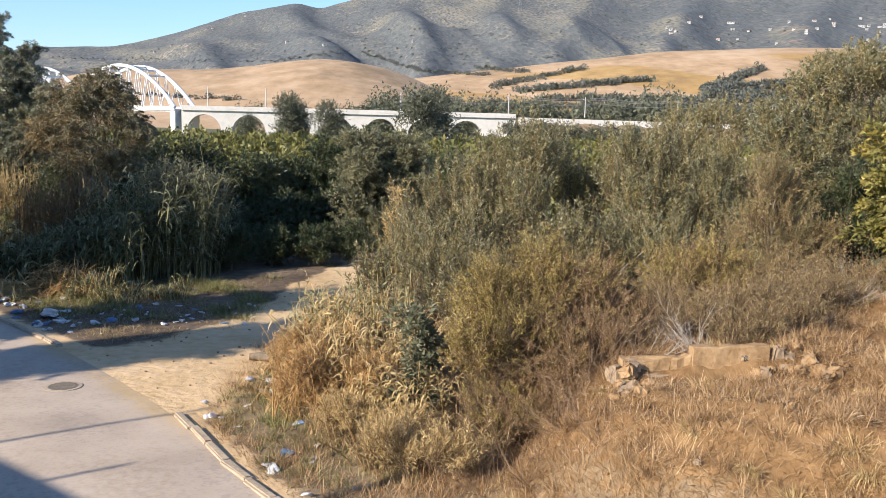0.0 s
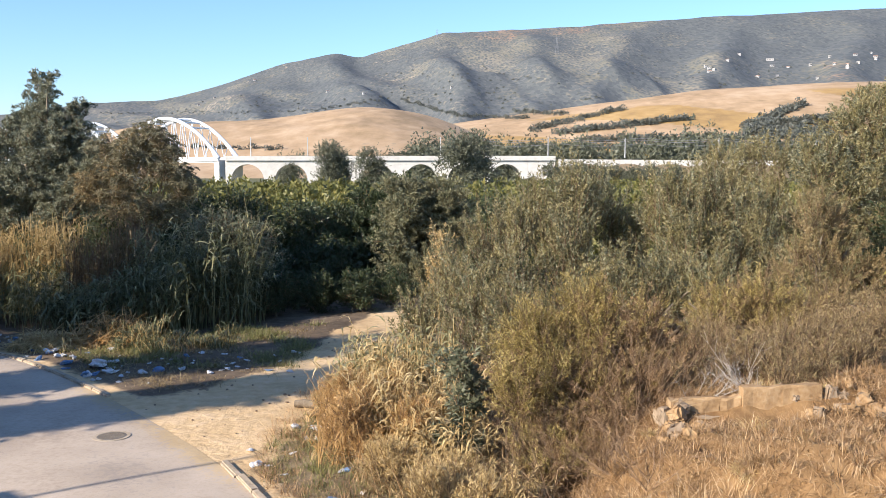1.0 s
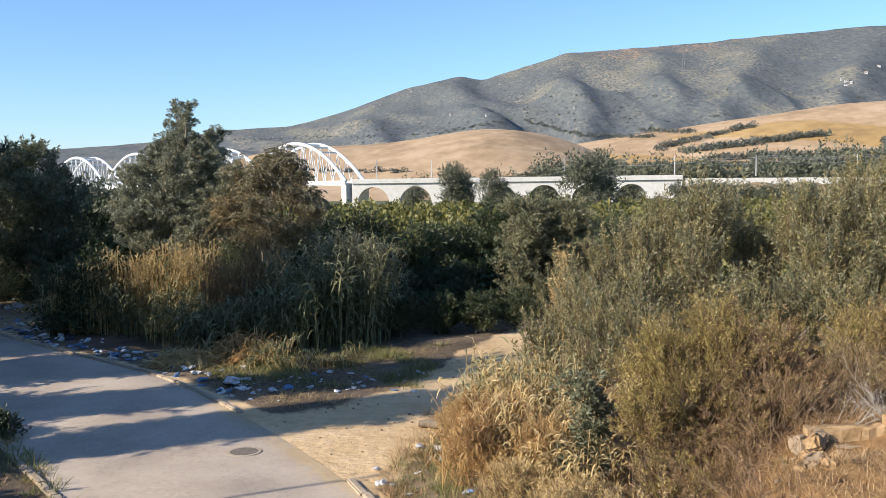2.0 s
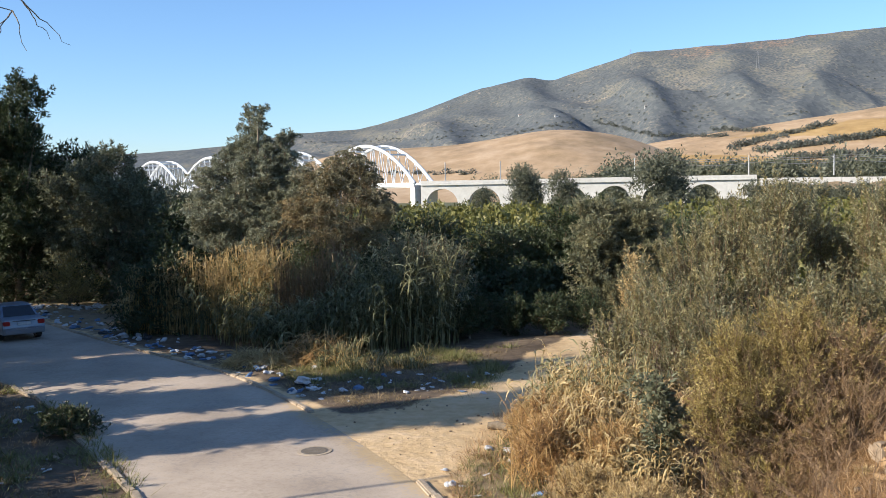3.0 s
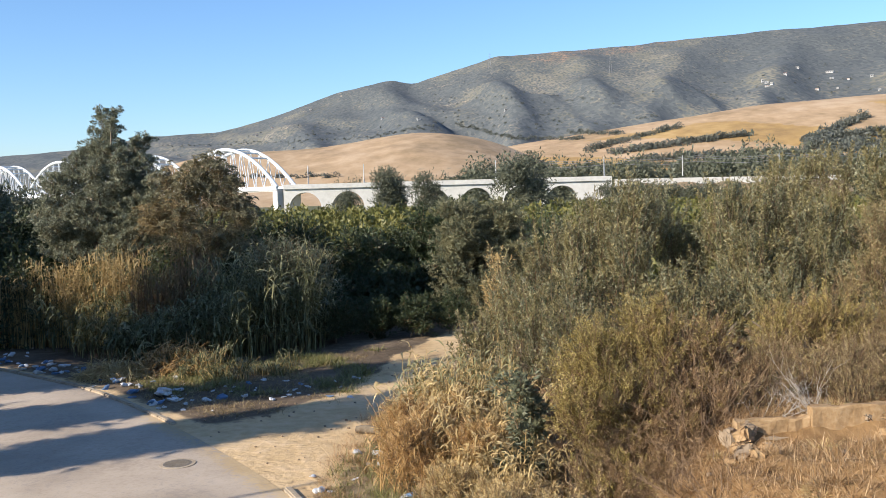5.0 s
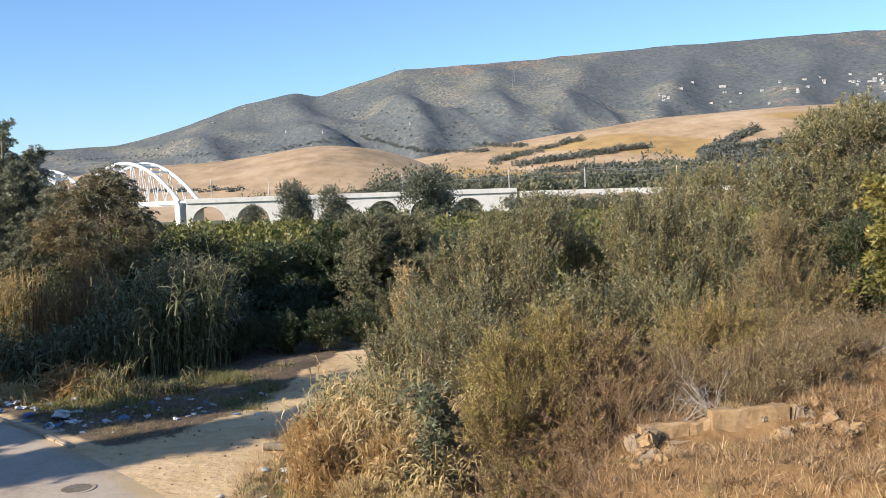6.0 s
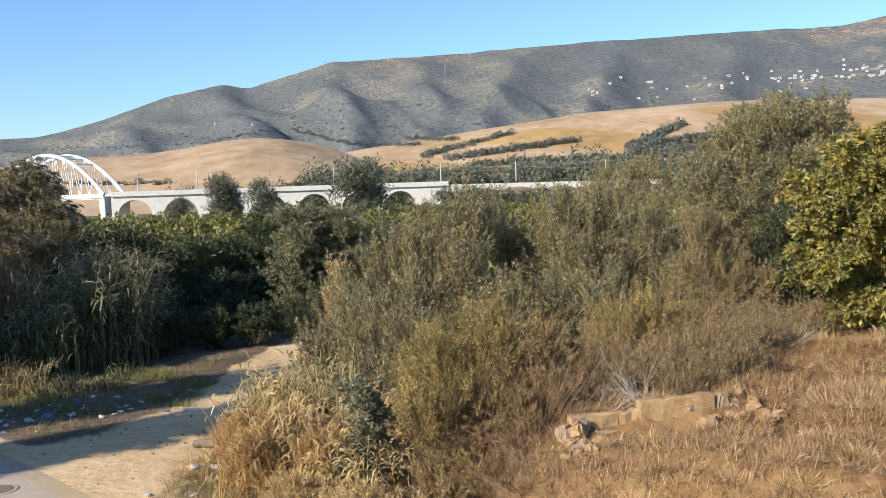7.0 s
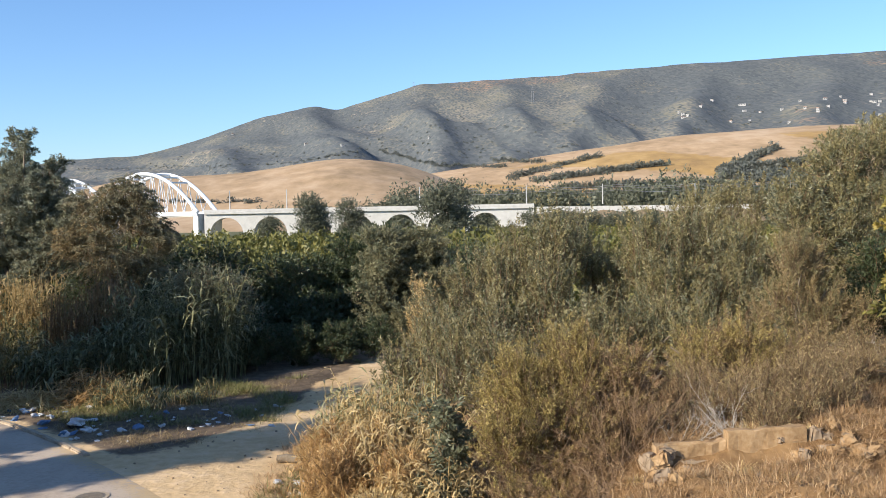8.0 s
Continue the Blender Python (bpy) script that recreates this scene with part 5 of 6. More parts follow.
plume_plant("dry_shrub", 10.6, 22.0, "tall sparse tan-brown shrub with withered leaves", "bush",
            [(10.3, 22.0, 4.6, 0.45, 0.5, 0.6), (10.9, 22.2, 3.9, 0.6, 0.6, 0.8), (10.1, 21.8, 3.4, 0.55, 0.6, 0.8), (10.8, 21.8, 2.8, 0.75, 0.6, 0.7), (11.6, 22.0, 3.2, 0.5, 0.6, 0.8)], 640, mat=L_TAN, seed=74, limbs=9, group="dry bushes", tone=lambda p: 0.35 + 0 * p[:, 0], **FINE)
for x, y, z, w, sd in ((6.2, 17.6, 2.3, 0.6, 77), (9.6, 19.7, 2.6, 0.55, 75), (12.2, 20.0, 2.6, 0.6, 79), (5.4, 17.0, 1.6, 0.5, 78), (11.0, 20.2, 2.5, 0.6, 80), (6.9, 17.2, 2.25, 0.42, 271), (7.7, 17.6, 2.4, 0.45, 272), (8.5, 17.9, 2.5, 0.42, 273), (9.3, 18.3, 2.55, 0.45, 274), (10.3, 18.7, 2.5, 0.4, 275), (7.3, 16.6, 2.15, 0.35, 276), (8.1, 16.9, 2.2, 0.35, 277), (8.9, 17.3, 2.3, 0.32, 278)):
    plume_plant("dry_bush", x, y, "dry reddish brown bush with bare twigs", "bush", [(x, y, z, w, w, w * 0.7), (x + w * 0.7, y + 0.2, z - 0.2, w * 0.8, w * 0.8, w * 0.6)], 260, mat=L_TAN, seed=sd, limbs=6, trunk=0.05, group="dry bushes", tone=lambda p: 0.1 + 0 * p[:, 0], **{**FINE, "per": 16, "leaf": (0.06, 0.22)})
# added dark bushes close the gap below the fig, standing for its shade
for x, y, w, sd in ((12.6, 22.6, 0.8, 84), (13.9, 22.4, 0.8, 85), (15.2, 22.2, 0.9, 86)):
    plume_plant("shade_fill_bush", x, y, "added dark bush standing for shade under the broad-leaved tree", "bush", [(x, y, 3.2, w, w, 0.8), (x + 0.4, y + 0.3, 4.2, w * 0.8, w * 0.8, 0.8)], 200, 40, 0.5, 0.3, (0.1, 0.34), L_DARK, sd, trunk=0.06, limbs=4, group="shaded bushes", fill=0.5)
plume_plant("fig_tree", 13.3, 19.8, "bright yellow-green broad-leaved tree at bank edge", "tree",
            [(12.5, 19.8, 5.2, 0.8, 0.8, 0.8), (13.5, 19.8, 6.1, 0.9, 0.9, 0.75), (14.6, 19.8, 6.5, 0.9, 0.9, 0.7), (12.2, 19.7, 3.9, 0.75, 0.8, 0.75), (13.4, 19.5, 4.6, 1.0, 0.9, 1.0), (14.7, 19.6, 4.8, 1.1, 1.0, 1.1), (13.7, 19.5, 3.4, 1.0, 0.9, 0.6), (12.9, 19.4, 2.9, 0.8, 0.7, 0.4), (14.1, 19.4, 2.8, 0.8, 0.7, 0.4), (15.2, 19.7, 3.4, 1.0, 0.9, 0.7)],
            900, 46, 0.42, 0.5, (0.115, 0.62), L_YELLOW, 82, trunk=0.14, limbs=9, stem_h=0.6, up=0.25, hang=0.4, spread=0.9, fill=0.4, tone=lambda p: 0.28 + 0 * p[:, 0])
L_ORANGE = leaf_material("orange_straw", [(0.27, 0.155, 0.055), (0.49, 0.305, 0.115), (0.70, 0.49, 0.23)], 0.2)
reed_stand("straw_reeds", scatter(430, -1.2, 2.6, 19.0, 24.0, 91, lambda x, y: np.abs(x - 0.65 + 0.05 * (y - 20)) < 1.25), 1.2, 2.2, L_STRAW, L_STRAW, "straw-yellow dry reeds with broad curled leaves at the roadside", 91, leaf=(0.36, 0.04), per=22, lean=0.3, low=0.2)
reed_stand("straw_reeds", scatter(420, -0.6, 2.6, 17.4, 20.5, 96, lambda x, y: np.abs(x - 1.15 + 0.1 * (y - 19)) < 0.9), 0.7, 1.6, L_STRAW, L_STRAW, "low yellow dry reeds with curled leaves", 96, leaf=(0.32, 0.036), per=20, lean=0.35, low=0.15)
reed_stand("straw_reeds", scatter(420, -1.6, 1.0, 18.4, 22.8, 94, lambda x, y: np.abs(x + 0.35 + 0.02 * (y - 20)) < 0.95), 0.6, 1.5, L_ORANGE, L_ORANGE, "orange-tinted dry reeds beside the track", 94, leaf=(0.26, 0.02), per=20, lean=0.35)
reed_stand("straw_reeds", scatter(420, -0.6, 3.0, 15.6, 18.2, 95, lambda x, y: road_side(x, y) > 1.9), 0.3, 0.8, L_TAN, L_GRASS, "low tangled dry stalks below the bushes", 95, leaf=(0.28, 0.016), per=12, lean=0.45)
reed_stand("reed_stand", scatter(90, -19.0, -11.6, 38.4, 40.5, 47), 2.6, 4.3, L_REED, L_REED, "green reeds mixed with straw-coloured tops", 47, low=0.4)
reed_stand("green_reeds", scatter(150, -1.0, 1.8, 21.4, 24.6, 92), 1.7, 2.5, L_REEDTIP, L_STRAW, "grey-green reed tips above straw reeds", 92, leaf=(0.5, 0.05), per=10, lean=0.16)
plume_plant("leafy_shrub", 1.5, 18.2, "small dark grey-green leafy shrub among straw reeds", "bush", [(1.5, 18.2, 1.9, 0.3, 0.3, 0.42), (1.6, 18.1, 1.2, 0.34, 0.3, 0.45), (1.4, 18.1, 0.6, 0.3, 0.3, 0.4)], 90, 26, 0.36, 0.4, (0.12, 0.34), L_ROUND, 93, trunk=0.04, limbs=4, up=0.5, spread=0.9, hang=0.3, fill=0.3, tone=lambda p: 0 * p[:, 0])

for i, (x, y, w, tint) in enumerate([(0.1, 17.3, 0.5, 0), (1.1, 16.7, 0.55, 0), (-0.7, 18.8, 0.4, 1), (0.5, 18.6, 0.5, 1), (1.7, 15.4, 0.5, 0), (0.8, 15.7, 0.45, 0), (-0.9, 20.6, 0.45, 1), (-0.3, 19.7, 0.55, 1), (0.2, 20.8, 0.5, 1), (-1.0, 22.2, 0.4, 0)]):
    z = land1(x, y)
    plume_plant("dry_weed_bush", x, y, "orange-brown fuzzy dry weed clump by the road" if tint else "tan fuzzy dry weed clump by the road", "bush", [(x, y, z + 0.35 + 0.35 * tint, w, w, 0.36 + 0.25 * tint), (x + 0.3, y - 0.2, z + 0.25, w * 0.8, w * 0.8, 0.3)],
                220, 26, 0.34, 0.2, (0.075, 0.2), L_ORANGE if tint else L_STRAW, 700 + i, trunk=0.03, limbs=4, stem_h=0.1, group="dry weeds", up=0.9, spread=0.7, fill=0.2, twig_share=1.0, twig_r=0.004)

# ---- things on the bank ----
def rock(name, x, y, z, sx, sy, sz, mat, label, category, group, seed, rz=0.0, rx=0.0, ry=0.0):
    g = np.random.default_rng(seed)
    bm = bmesh.new()
    box(bm, -sx / 2, sx / 2, -sy / 2, sy / 2, -sz / 2, sz / 2, min(sx, sy, sz) * 0.2)
    bmesh.ops.subdivide_edges(bm, edges=bm.edges[:], cuts=1, use_grid_fill=True)
    for v in bm.verts:
        v.co += Vector(g.normal(size=3) * min(sx, sy, sz) * 0.07)
    me = bpy.data.meshes.new(name)
    bm.to_mesh(me)
    bm.free()
    me.materials.append(mat)
    ob = new(name, me)
    ob.matrix_basis = pose(x, y, z, rx, ry, rz)
    if label:
        tagged(ob, label, category, group)
    return ob

wall = thing("ruined_wall", 6.2, 15.55, 1.7, "broken low wall of rendered stone on the dry bank", "wall")
def wall_block(x0, x1, y0, y1, z0, z1, lift, seed, mat):
    """A broken length of wall; its top rises by lift towards one end."""
    g = np.random.default_rng(seed)
    n = max(3, int((x1 - x0) / 0.16))
    bm = bmesh.new()
    rows = []
    for k in range(n + 1):
        u = k / n
        x, top = x0 + (x1 - x0) * u, z1 + lift * u
        rows.append([bm.verts.new((x + g.normal() * 0.008 - 6.2, y - 15.55 + g.normal() * 0.008, z - 1.7 + g.normal() * c)) for y, z, c in ((y0, z0, 0.004), (y0 + 0.01, (z0 + top) / 2, 0.01), (y0 + 0.015, top - 0.025, 0.014), (y0 + 0.04, top, 0.012), (y1 - 0.02, top - 0.01, 0.012), (y1, z0, 0.0))])
    for a, b in zip(rows[:-1], rows[1:]):
        for p in range(5):
            bm.faces.new((a[p], b[p], b[p + 1], a[p + 1]))
    bm.faces.new(rows[0])
    bm.faces.new(rows[-1][::-1])
    part("wall_block", bm, mat, wall)
for i, (x0, x1, y0, y1, z0, z1, lift, mat) in enumerate([(4.88, 5.72, 15.50, 15.78, 1.35, 2.04, 0.03, M_WALL), (5.735, 6.09, 15.49, 15.76, 1.35, 2.03, 0.05, M_WALL), (6.11, 7.48, 15.44, 15.70, 1.35, 2.24, 0.03, M_WALL), (5.0, 6.3, 15.36, 15.49, 1.3, 1.77, 0.02, M_STONE), (6.32, 7.1, 15.34, 15.43, 1.3, 1.80, 0.0, M_STONE)]):
    wall_block(x0, x1, y0, y1, z0, z1, lift, 200 + i, mat)
for i, (x, y, zc, sx, sy, sz, rz, ry) in enumerate([(7.66, 15.5, 2.06, 0.22, 0.2, 0.36, 12, 14), (7.86, 15.45, 2.0, 0.2, 0.18, 0.3, -10, -12), (4.78, 15.5, 1.75, 0.30, 0.3, 0.34, 10, 8)]):
    rock("wall_stone", x - 6.2, y - 15.55, zc - 1.7, sx, sy, sz, M_STONE, "", "", "", 210 + i, rz, 0, ry).parent = wall
g = np.random.default_rng(55)
for i in range(60):
    if i < 20:
        x, y = g.normal(7.75, 0.35), g.normal(15.2, 0.22)
        sz = g.uniform(0.08, 0.24)
    elif i < 42:
        x, y = g.normal(5.0, 0.25), g.normal(14.9, 0.35)
        sz = g.uniform(0.08, 0.26)
    else:
        x, y = g.uniform(3.0, 9.0), g.uniform(11.5, 15.0)
        sz = g.uniform(0.04, 0.11)
    rock("rubble_stone", x, y, land1(x, y) + sz * 0.12, sz * g.uniform(0.9, 1.8), sz * g.uniform(0.8, 1.3), sz, M_WALL if i % 3 else M_STONE, "loose pale broken stone among dry grass", "stone", "loose stones", 300 + i, g.uniform(0, 180), g.uniform(-25, 25), g.uniform(-25, 25))

def bare_branches(name, x, y, z, n, length, mat, label, seed, up=0.8, r=0.012, spread=0.8, aim=None):
    """A dead bush: forking bare branches, each a part."""
    g = np.random.default_rng(seed)
    ob = thing(name, x, y, z, label, "dead bush")
    for i in range(n):
        d = unit(np.array([g.normal() * spread, g.normal() * spread, up]) if aim is None else np.array(aim) + g.normal(size=3) * spread)
        L = length * g.uniform(0.6, 1.2)
        t = np.linspace(0, 1, 7)[:, None]
        p = d * L * t + np.cumsum(g.normal(size=(7, 3)) * 0.025 * L, 0) * t + np.array([g.normal() * 0.1, g.normal() * 0.1, -0.05])
        paths, radii = [p], [np.linspace(r, r * 0.25, 7)]
        for k in range(5):
            j = g.integers(2, 6)
            d2 = unit(d + g.normal(size=3) * 0.6)
            q = p[j] + d2 * L * g.uniform(0.2, 0.45) * t + np.cumsum(g.normal(size=(7, 3)) * 0.02 * L, 0) * t
            paths.append(q)
            radii.append(np.linspace(r * 0.5, r * 0.15, 7))
        v, f = tubes(paths, radii, 5)
        part("branch", mesh_data("branch", v, f, mat, True), mat, ob)
    return ob
bare_branches("dead_bush", 6.5, 16.3, land1(6.5, 16.3), 16, 1.15, M_PALE, "bleached bare branches behind the broken wall", 401, r=0.008, spread=1.1)
bare_branches("dead_bush", 5.7, 16.4, land1(5.7, 16.4), 12, 1.05, M_PALE, "bleached bare branches behind the broken wall", 402, r=0.008, spread=1.2)
bare_branches("dead_bush", 11.0, 18.9, land1(11.0, 18.9), 18, 0.95, M_PALE, "pale bare branches in dry grass", 403, r=0.006)
bare_branches("dead_bush", 13.0, 18.3, land1(13.0, 18.3), 10, 0.8, M_PALE, "pale bare branches in dry grass", 404, r=0.006)
bare_branches("dead_bush", 4.7, 16.5, land1(4.7, 16.5), 26, 1.9, M_TWIG, "long arching reddish brown bare twigs", 405, r=0.008, spread=0.8)
bare_branches("dead_bush", 3.7, 16.2, land1(3.7, 16.2), 22, 1.6, M_TWIG, "long arching reddish brown bare twigs", 406, r=0.008, spread=0.9)
for i, (x, y) in enumerate([(4.6, 16.6), (5.0, 17.2), (3.9, 16.8), (4.4, 17.6), (8.0, 17.8), (9.0, 18.6), (10.0, 18.9), (7.4, 17.4), (9.8, 19.6), (6.2, 17.5), (3.7, 14.8), (3.2, 15.6), (2.4, 14.6), (4.2, 15.8), (2.9, 16.4), (3.6, 16.2), (2.2, 15.6), (1.6, 15.2), (3.0, 14.0), (4.0, 13.6)]):
    bare_branches("dead_bush", x, y, land1(x, y), 12, 1.3, M_TWIG, "tangle of reddish brown bare twigs", 410 + i, r=0.008, spread=0.9)

# ---- grass ----
def off_wall(x, y):
    return (x < 4.7) | (x > 7.6) | (y < 14.9 + 0.4 * wave(x, y, 0.5)) | (y > 15.9)
def grass(name, pts, lo, hi, width, mat, label, seed, lean=0.6, tuft=0.0):
    g = np.random.default_rng(seed)
    n = len(pts)
    if tuft:
        k = max(1, n // 24)
        off = g.normal(size=(n, 2)) * tuft
        pts = pts[g.integers(0, k, n)] + off
    z = land(pts[:, 0], pts[:, 1])
    c = np.stack([pts[:, 0], pts[:, 1], z - 0.02], 1)
    d = unit(np.stack([g.normal(size=n) * lean, g.normal(size=n) * lean, np.ones(n)], 1) + (np.concatenate([off / tuft * 0.45, np.zeros((n, 1))], 1) if tuft else 0))
    L = g.uniform(lo, hi, n) * (0.7 + 0.5 * np.clip(wave(pts[:, 0], pts[:, 1], 0.6) + 0.5, 0, 1.4))
    v, f = blade_strips(c, d, L, np.full(n, width), g.uniform(0.0, 0.7, n), g, 1 if n > 60000 else 2)
    return tagged(new(name, mesh_data(name, v, f, mat)), label, "grass", kind="stuff")
grass("dry_grass", scatter(230000, 0.5, 17, 9, 22, 101, lambda x, y: (road_side(x, y) > 1.9) & (wave(x, y, 0.9) + 0.5 * wave(x, y, 0.35) > -0.6) & (np.hypot(x, y) > 9) & off_wall(x, y)), 0.10, 0.36, 0.014, L_GRASS, "matted dry straw-coloured grass on the bank", 101, 1.1, 0.13)
grass("tall_weeds", scatter(42000, 0.5, 17, 10, 21.5, 102, lambda x, y: (road_side(x, y) > 2.2) & (wave(x, y, 1.4) > -0.1) & off_wall(x, y)), 0.2, 0.6, 0.010, L_GRASS, "taller pale dead weeds on the bank", 102, 0.7, 0.16)
grass("roadside_grass", scatter(34000, -3.4, 3.2, 13.5, 25, 103, lambda x, y: (road_side(x, y) > 0.35) & (x > -2.6 + 0.16 * np.maximum(0, y - 21)) & (wave(x, y, 0.8) > -0.4)), 0.10, 0.45, 0.012, L_GRASS, "short dry yellow grass beside the kerb", 103, 0.7, 0.1)
grass("green_weeds", scatter(16000, -3.0, 1.6, 14.8, 23, 104, lambda x, y: (road_side(x, y) > 0.6) & (x > -2.4 + 0.2 * np.maximum(0, y - 20))), 0.10, 0.35, 0.016, L_GREEN, "green weeds among dry grass by the road", 104, 0.8, 0.12)
grass("green_weeds", scatter(26000, -10.5, -2.2, 28.0, 35.5, 105, lambda x, y: (road_side(x, y) > 1.4) & (wave(x + 3, y, 1.3) > 0.0) & (x < -2.6 + 0.1 * (y - 28))), 0.12, 0.42, 0.022, L_GREEN, "patches of green grass beside the dirt track", 105, 0.7, 0.15)
grass("dead_stalks", scatter(30000, -13.0, -2.6, 24.0, 35, 108, lambda x, y: (road_side(x, y) > 0.7) & (y > 24.2 + 0.9 * (x + 6)) & (wave(x, y + 2, 0.9) > -0.15)), 0.08, 0.32, 0.02, L_TAN, "brown dead stalks on the dark soil by the kerb", 108, 1.3, 0.2)
grass("verge_weeds", scatter(120000, -24, -8, 14, 36, 106, lambda x, y: (road_side(x, y) < -ROAD_W + 0.35 - 0.6 * smooth(19, 26, y)) & (road_side(x, y) > -ROAD_W - 7) & (wave(x, y, 1.2) > -0.1)), 0.08, 0.40, 0.026, L_GREEN, "patchy weeds on the shaded verge", 106, 0.8, 0.14)
grass("verge_straw", scatter(70000, -24, -8, 14, 36, 107, lambda x, y: (road_side(x, y) < -ROAD_W + 0.35 - 0.6 * smooth(19, 26, y)) & (road_side(x, y) > -ROAD_W - 7) & (wave(x, y, 1.0) < 0.1)), 0.06, 0.28, 0.02, L_GRASS, "dry straw on the shaded verge", 107, 0.9, 0.14)

def tussock_mesh(seed, w, h):
    """A tuft of fine arching dry stalks with small seed heads."""
    g = np.random.default_rng(seed)
    n = 240
    a, u = g.uniform(0, 6.28, n), np.sqrt(g.random(n))
    c = np.stack([np.cos(a) * u * w * 0.35, np.sin(a) * u * w * 0.35, np.full(n, -0.03)], 1)
    d = unit(np.stack([np.cos(a) * u * 0.9, np.sin(a) * u * 0.9, np.ones(n)], 1) + 0.25 * g.normal(size=(n, 3)))
    v, f = blade_strips(c, d, h * g.uniform(0.5, 1.3, n), np.full(n, 0.009), g.uniform(0.3, 1.3, n), g, 3)
    return mesh_data("dry_tussock", v, f, L_GRASS if seed % 3 else L_STRAW)
tufts = [tussock_mesh(1500 + i, 0.36 + 0.07 * (i % 4), 0.24 + 0.045 * (i % 5)) for i in range(9)]
g = np.random.default_rng(156)
made = 0
while made < 210:
    x, y = g.uniform(2.2, 14.5), g.uniform(10.5, 20.0)
    if road_side(x, y)[0] < 2.4 or not off_wall(np.array([x]), np.array([y]))[0]:
        continue
    ob = tagged(new("dry_tussock", tufts[made % 9]), "tussock of fine arching dry grass on the bank", "grass tuft", "dry tussocks")
    ob.matrix_basis = pose(x, y, land1(x, y), g.uniform(-12, 12), g.uniform(-12, 12), g.uniform(0, 360))
    made += 1

# ---- things beside the road ----
bushes("verge_bush", [(-12.6, 22.0, 0.75, 1.5, 501)], L_DARK, "low dark leafy bush on the verge edge", 700, (0.075, 0.5), 0.22, 0.3, 10)
for i, (x, y, h) in enumerate([(-7.9, 31.3, 1.2), (-7.0, 30.9, 0.9), (-5.6, 31.6, 0.8), (-9.2, 32.2, 1.1)]):
    reed_stand("weed_clump", scatter(40, x - 0.7, x + 0.7, y - 0.4, y + 0.4, 510 + i), h * 0.5, h, L_REED, L_STRAW, "young grey-green reed shoots beside the track", 510 + i, leaf=(0.4, 0.035), per=10, lean=0.25, low=0.1)
def straw_heap(x, y, w, h, seed, label, mat):
    g = np.random.default_rng(seed)
    n = 1500
    a, u = g.uniform(0, 6.28, n), np.sqrt(g.random(n))
    p = np.stack([np.cos(a) * u * w / 2, np.sin(a) * u * w / 3, h * (1 - u ** 2) * g.uniform(0.3, 1, n)], 1)
    d = unit(np.stack([g.normal(size=n), g.normal(size=n), g.normal(size=n) * 0.3], 1))
    v, f = blade_strips(p, d, g.uniform(0.3, 0.9, n), np.full(n, 0.028), g.uniform(0, 0.5, n), g)
    ob = new("straw_heap", mesh_data("straw_heap", v, f, mat))
    ob.matrix_basis = pose(x, y, land1(x, y), 0, 0, 0)
    return tagged(ob, label, "heap", kind="stuff")
straw_heap(-9.1, 32.5, 3.2, 1.1, 520, "heap of cut orange-brown dry reeds beside the kerb", L_ORANGE)
straw_heap(-11.0, 31.6, 2.6, 0.6, 521, "heap of dry pale reed stalks beside the kerb", L_STRAW)
straw_heap(-22.8, 46.4, 3.6, 0.7, 522, "heap of dry pale stalks and litter by the road", L_STRAW)

def crumple(name, x, y, s, flat, mat, label, category, group, seed, lift=0.35):
    """A crumpled bag: a lumpy ball pressed on the ground, with creases."""
    g = np.random.default_rng(seed)
    bm = bmesh.new()
    bmesh.ops.create_icosphere(bm, subdivisions=3, radius=0.5)
    w = g.normal(size=(5, 3)) * 5
    ph = g.uniform(0, 6.28, 5)
    for v in bm.verts:
        k = 1 + 0.16 * sum(math.sin(v.co.dot(Vector(a)) + b) for a, b in zip(w, ph)) + g.normal() * 0.05
        v.co = Vector((v.co.x * k * s * 1.2, v.co.y * k * s * 0.9, v.co.z * k * s * flat))
    me = bpy.data.meshes.new(name)
    bm.to_mesh(me)
    bm.free()
    me.materials.append(mat)
    ob = new(name, me)
    ob.matrix_basis = pose(x, y, land1(x, y) + s * flat * lift, g.uniform(-20, 20), g.uniform(-20, 20), g.uniform(0, 360))
    return tagged(ob, label, category, group)

crumple("plastic_bag", -8.35, 28.3, 0.55, 0.7, M_PLASTIC, "crumpled white plastic bag on dark soil", "bag", "plastic bags", 600)
g = np.random.default_rng(61)
ks = np.array([k for k in KERB_R if 24.8 < k[1] < 47])
kn = np.array([n_ for k, n_ in zip(KERB_R, norm_l) if 24.8 < k[1] < 47])
for i in range(200):
    j = g.integers(0, len(ks))
    off = 0.4 + abs(g.normal()) * 1.25
    x, y = ks[j] - kn[j] * off
    s = g.uniform(0.07, 0.26) if i % 8 else g.uniform(0.2, 0.38)
    kind = g.random() * 0.7 + (0.0 if s < 0.3 else 0.3)
    mat, lab = (M_PLASTIC, "scrap of white plastic litter beside the kerb") if kind < 0.5 else (M_BLUEBAG, "blue plastic rubbish bag beside the kerb") if kind < 0.72 else (M_BLACKBAG, "black plastic rubbish bag beside the kerb")
    crumple("litter", x, y, s, g.uniform(0.25, 0.7), mat, lab, "litter", "roadside litter", 610 + i)
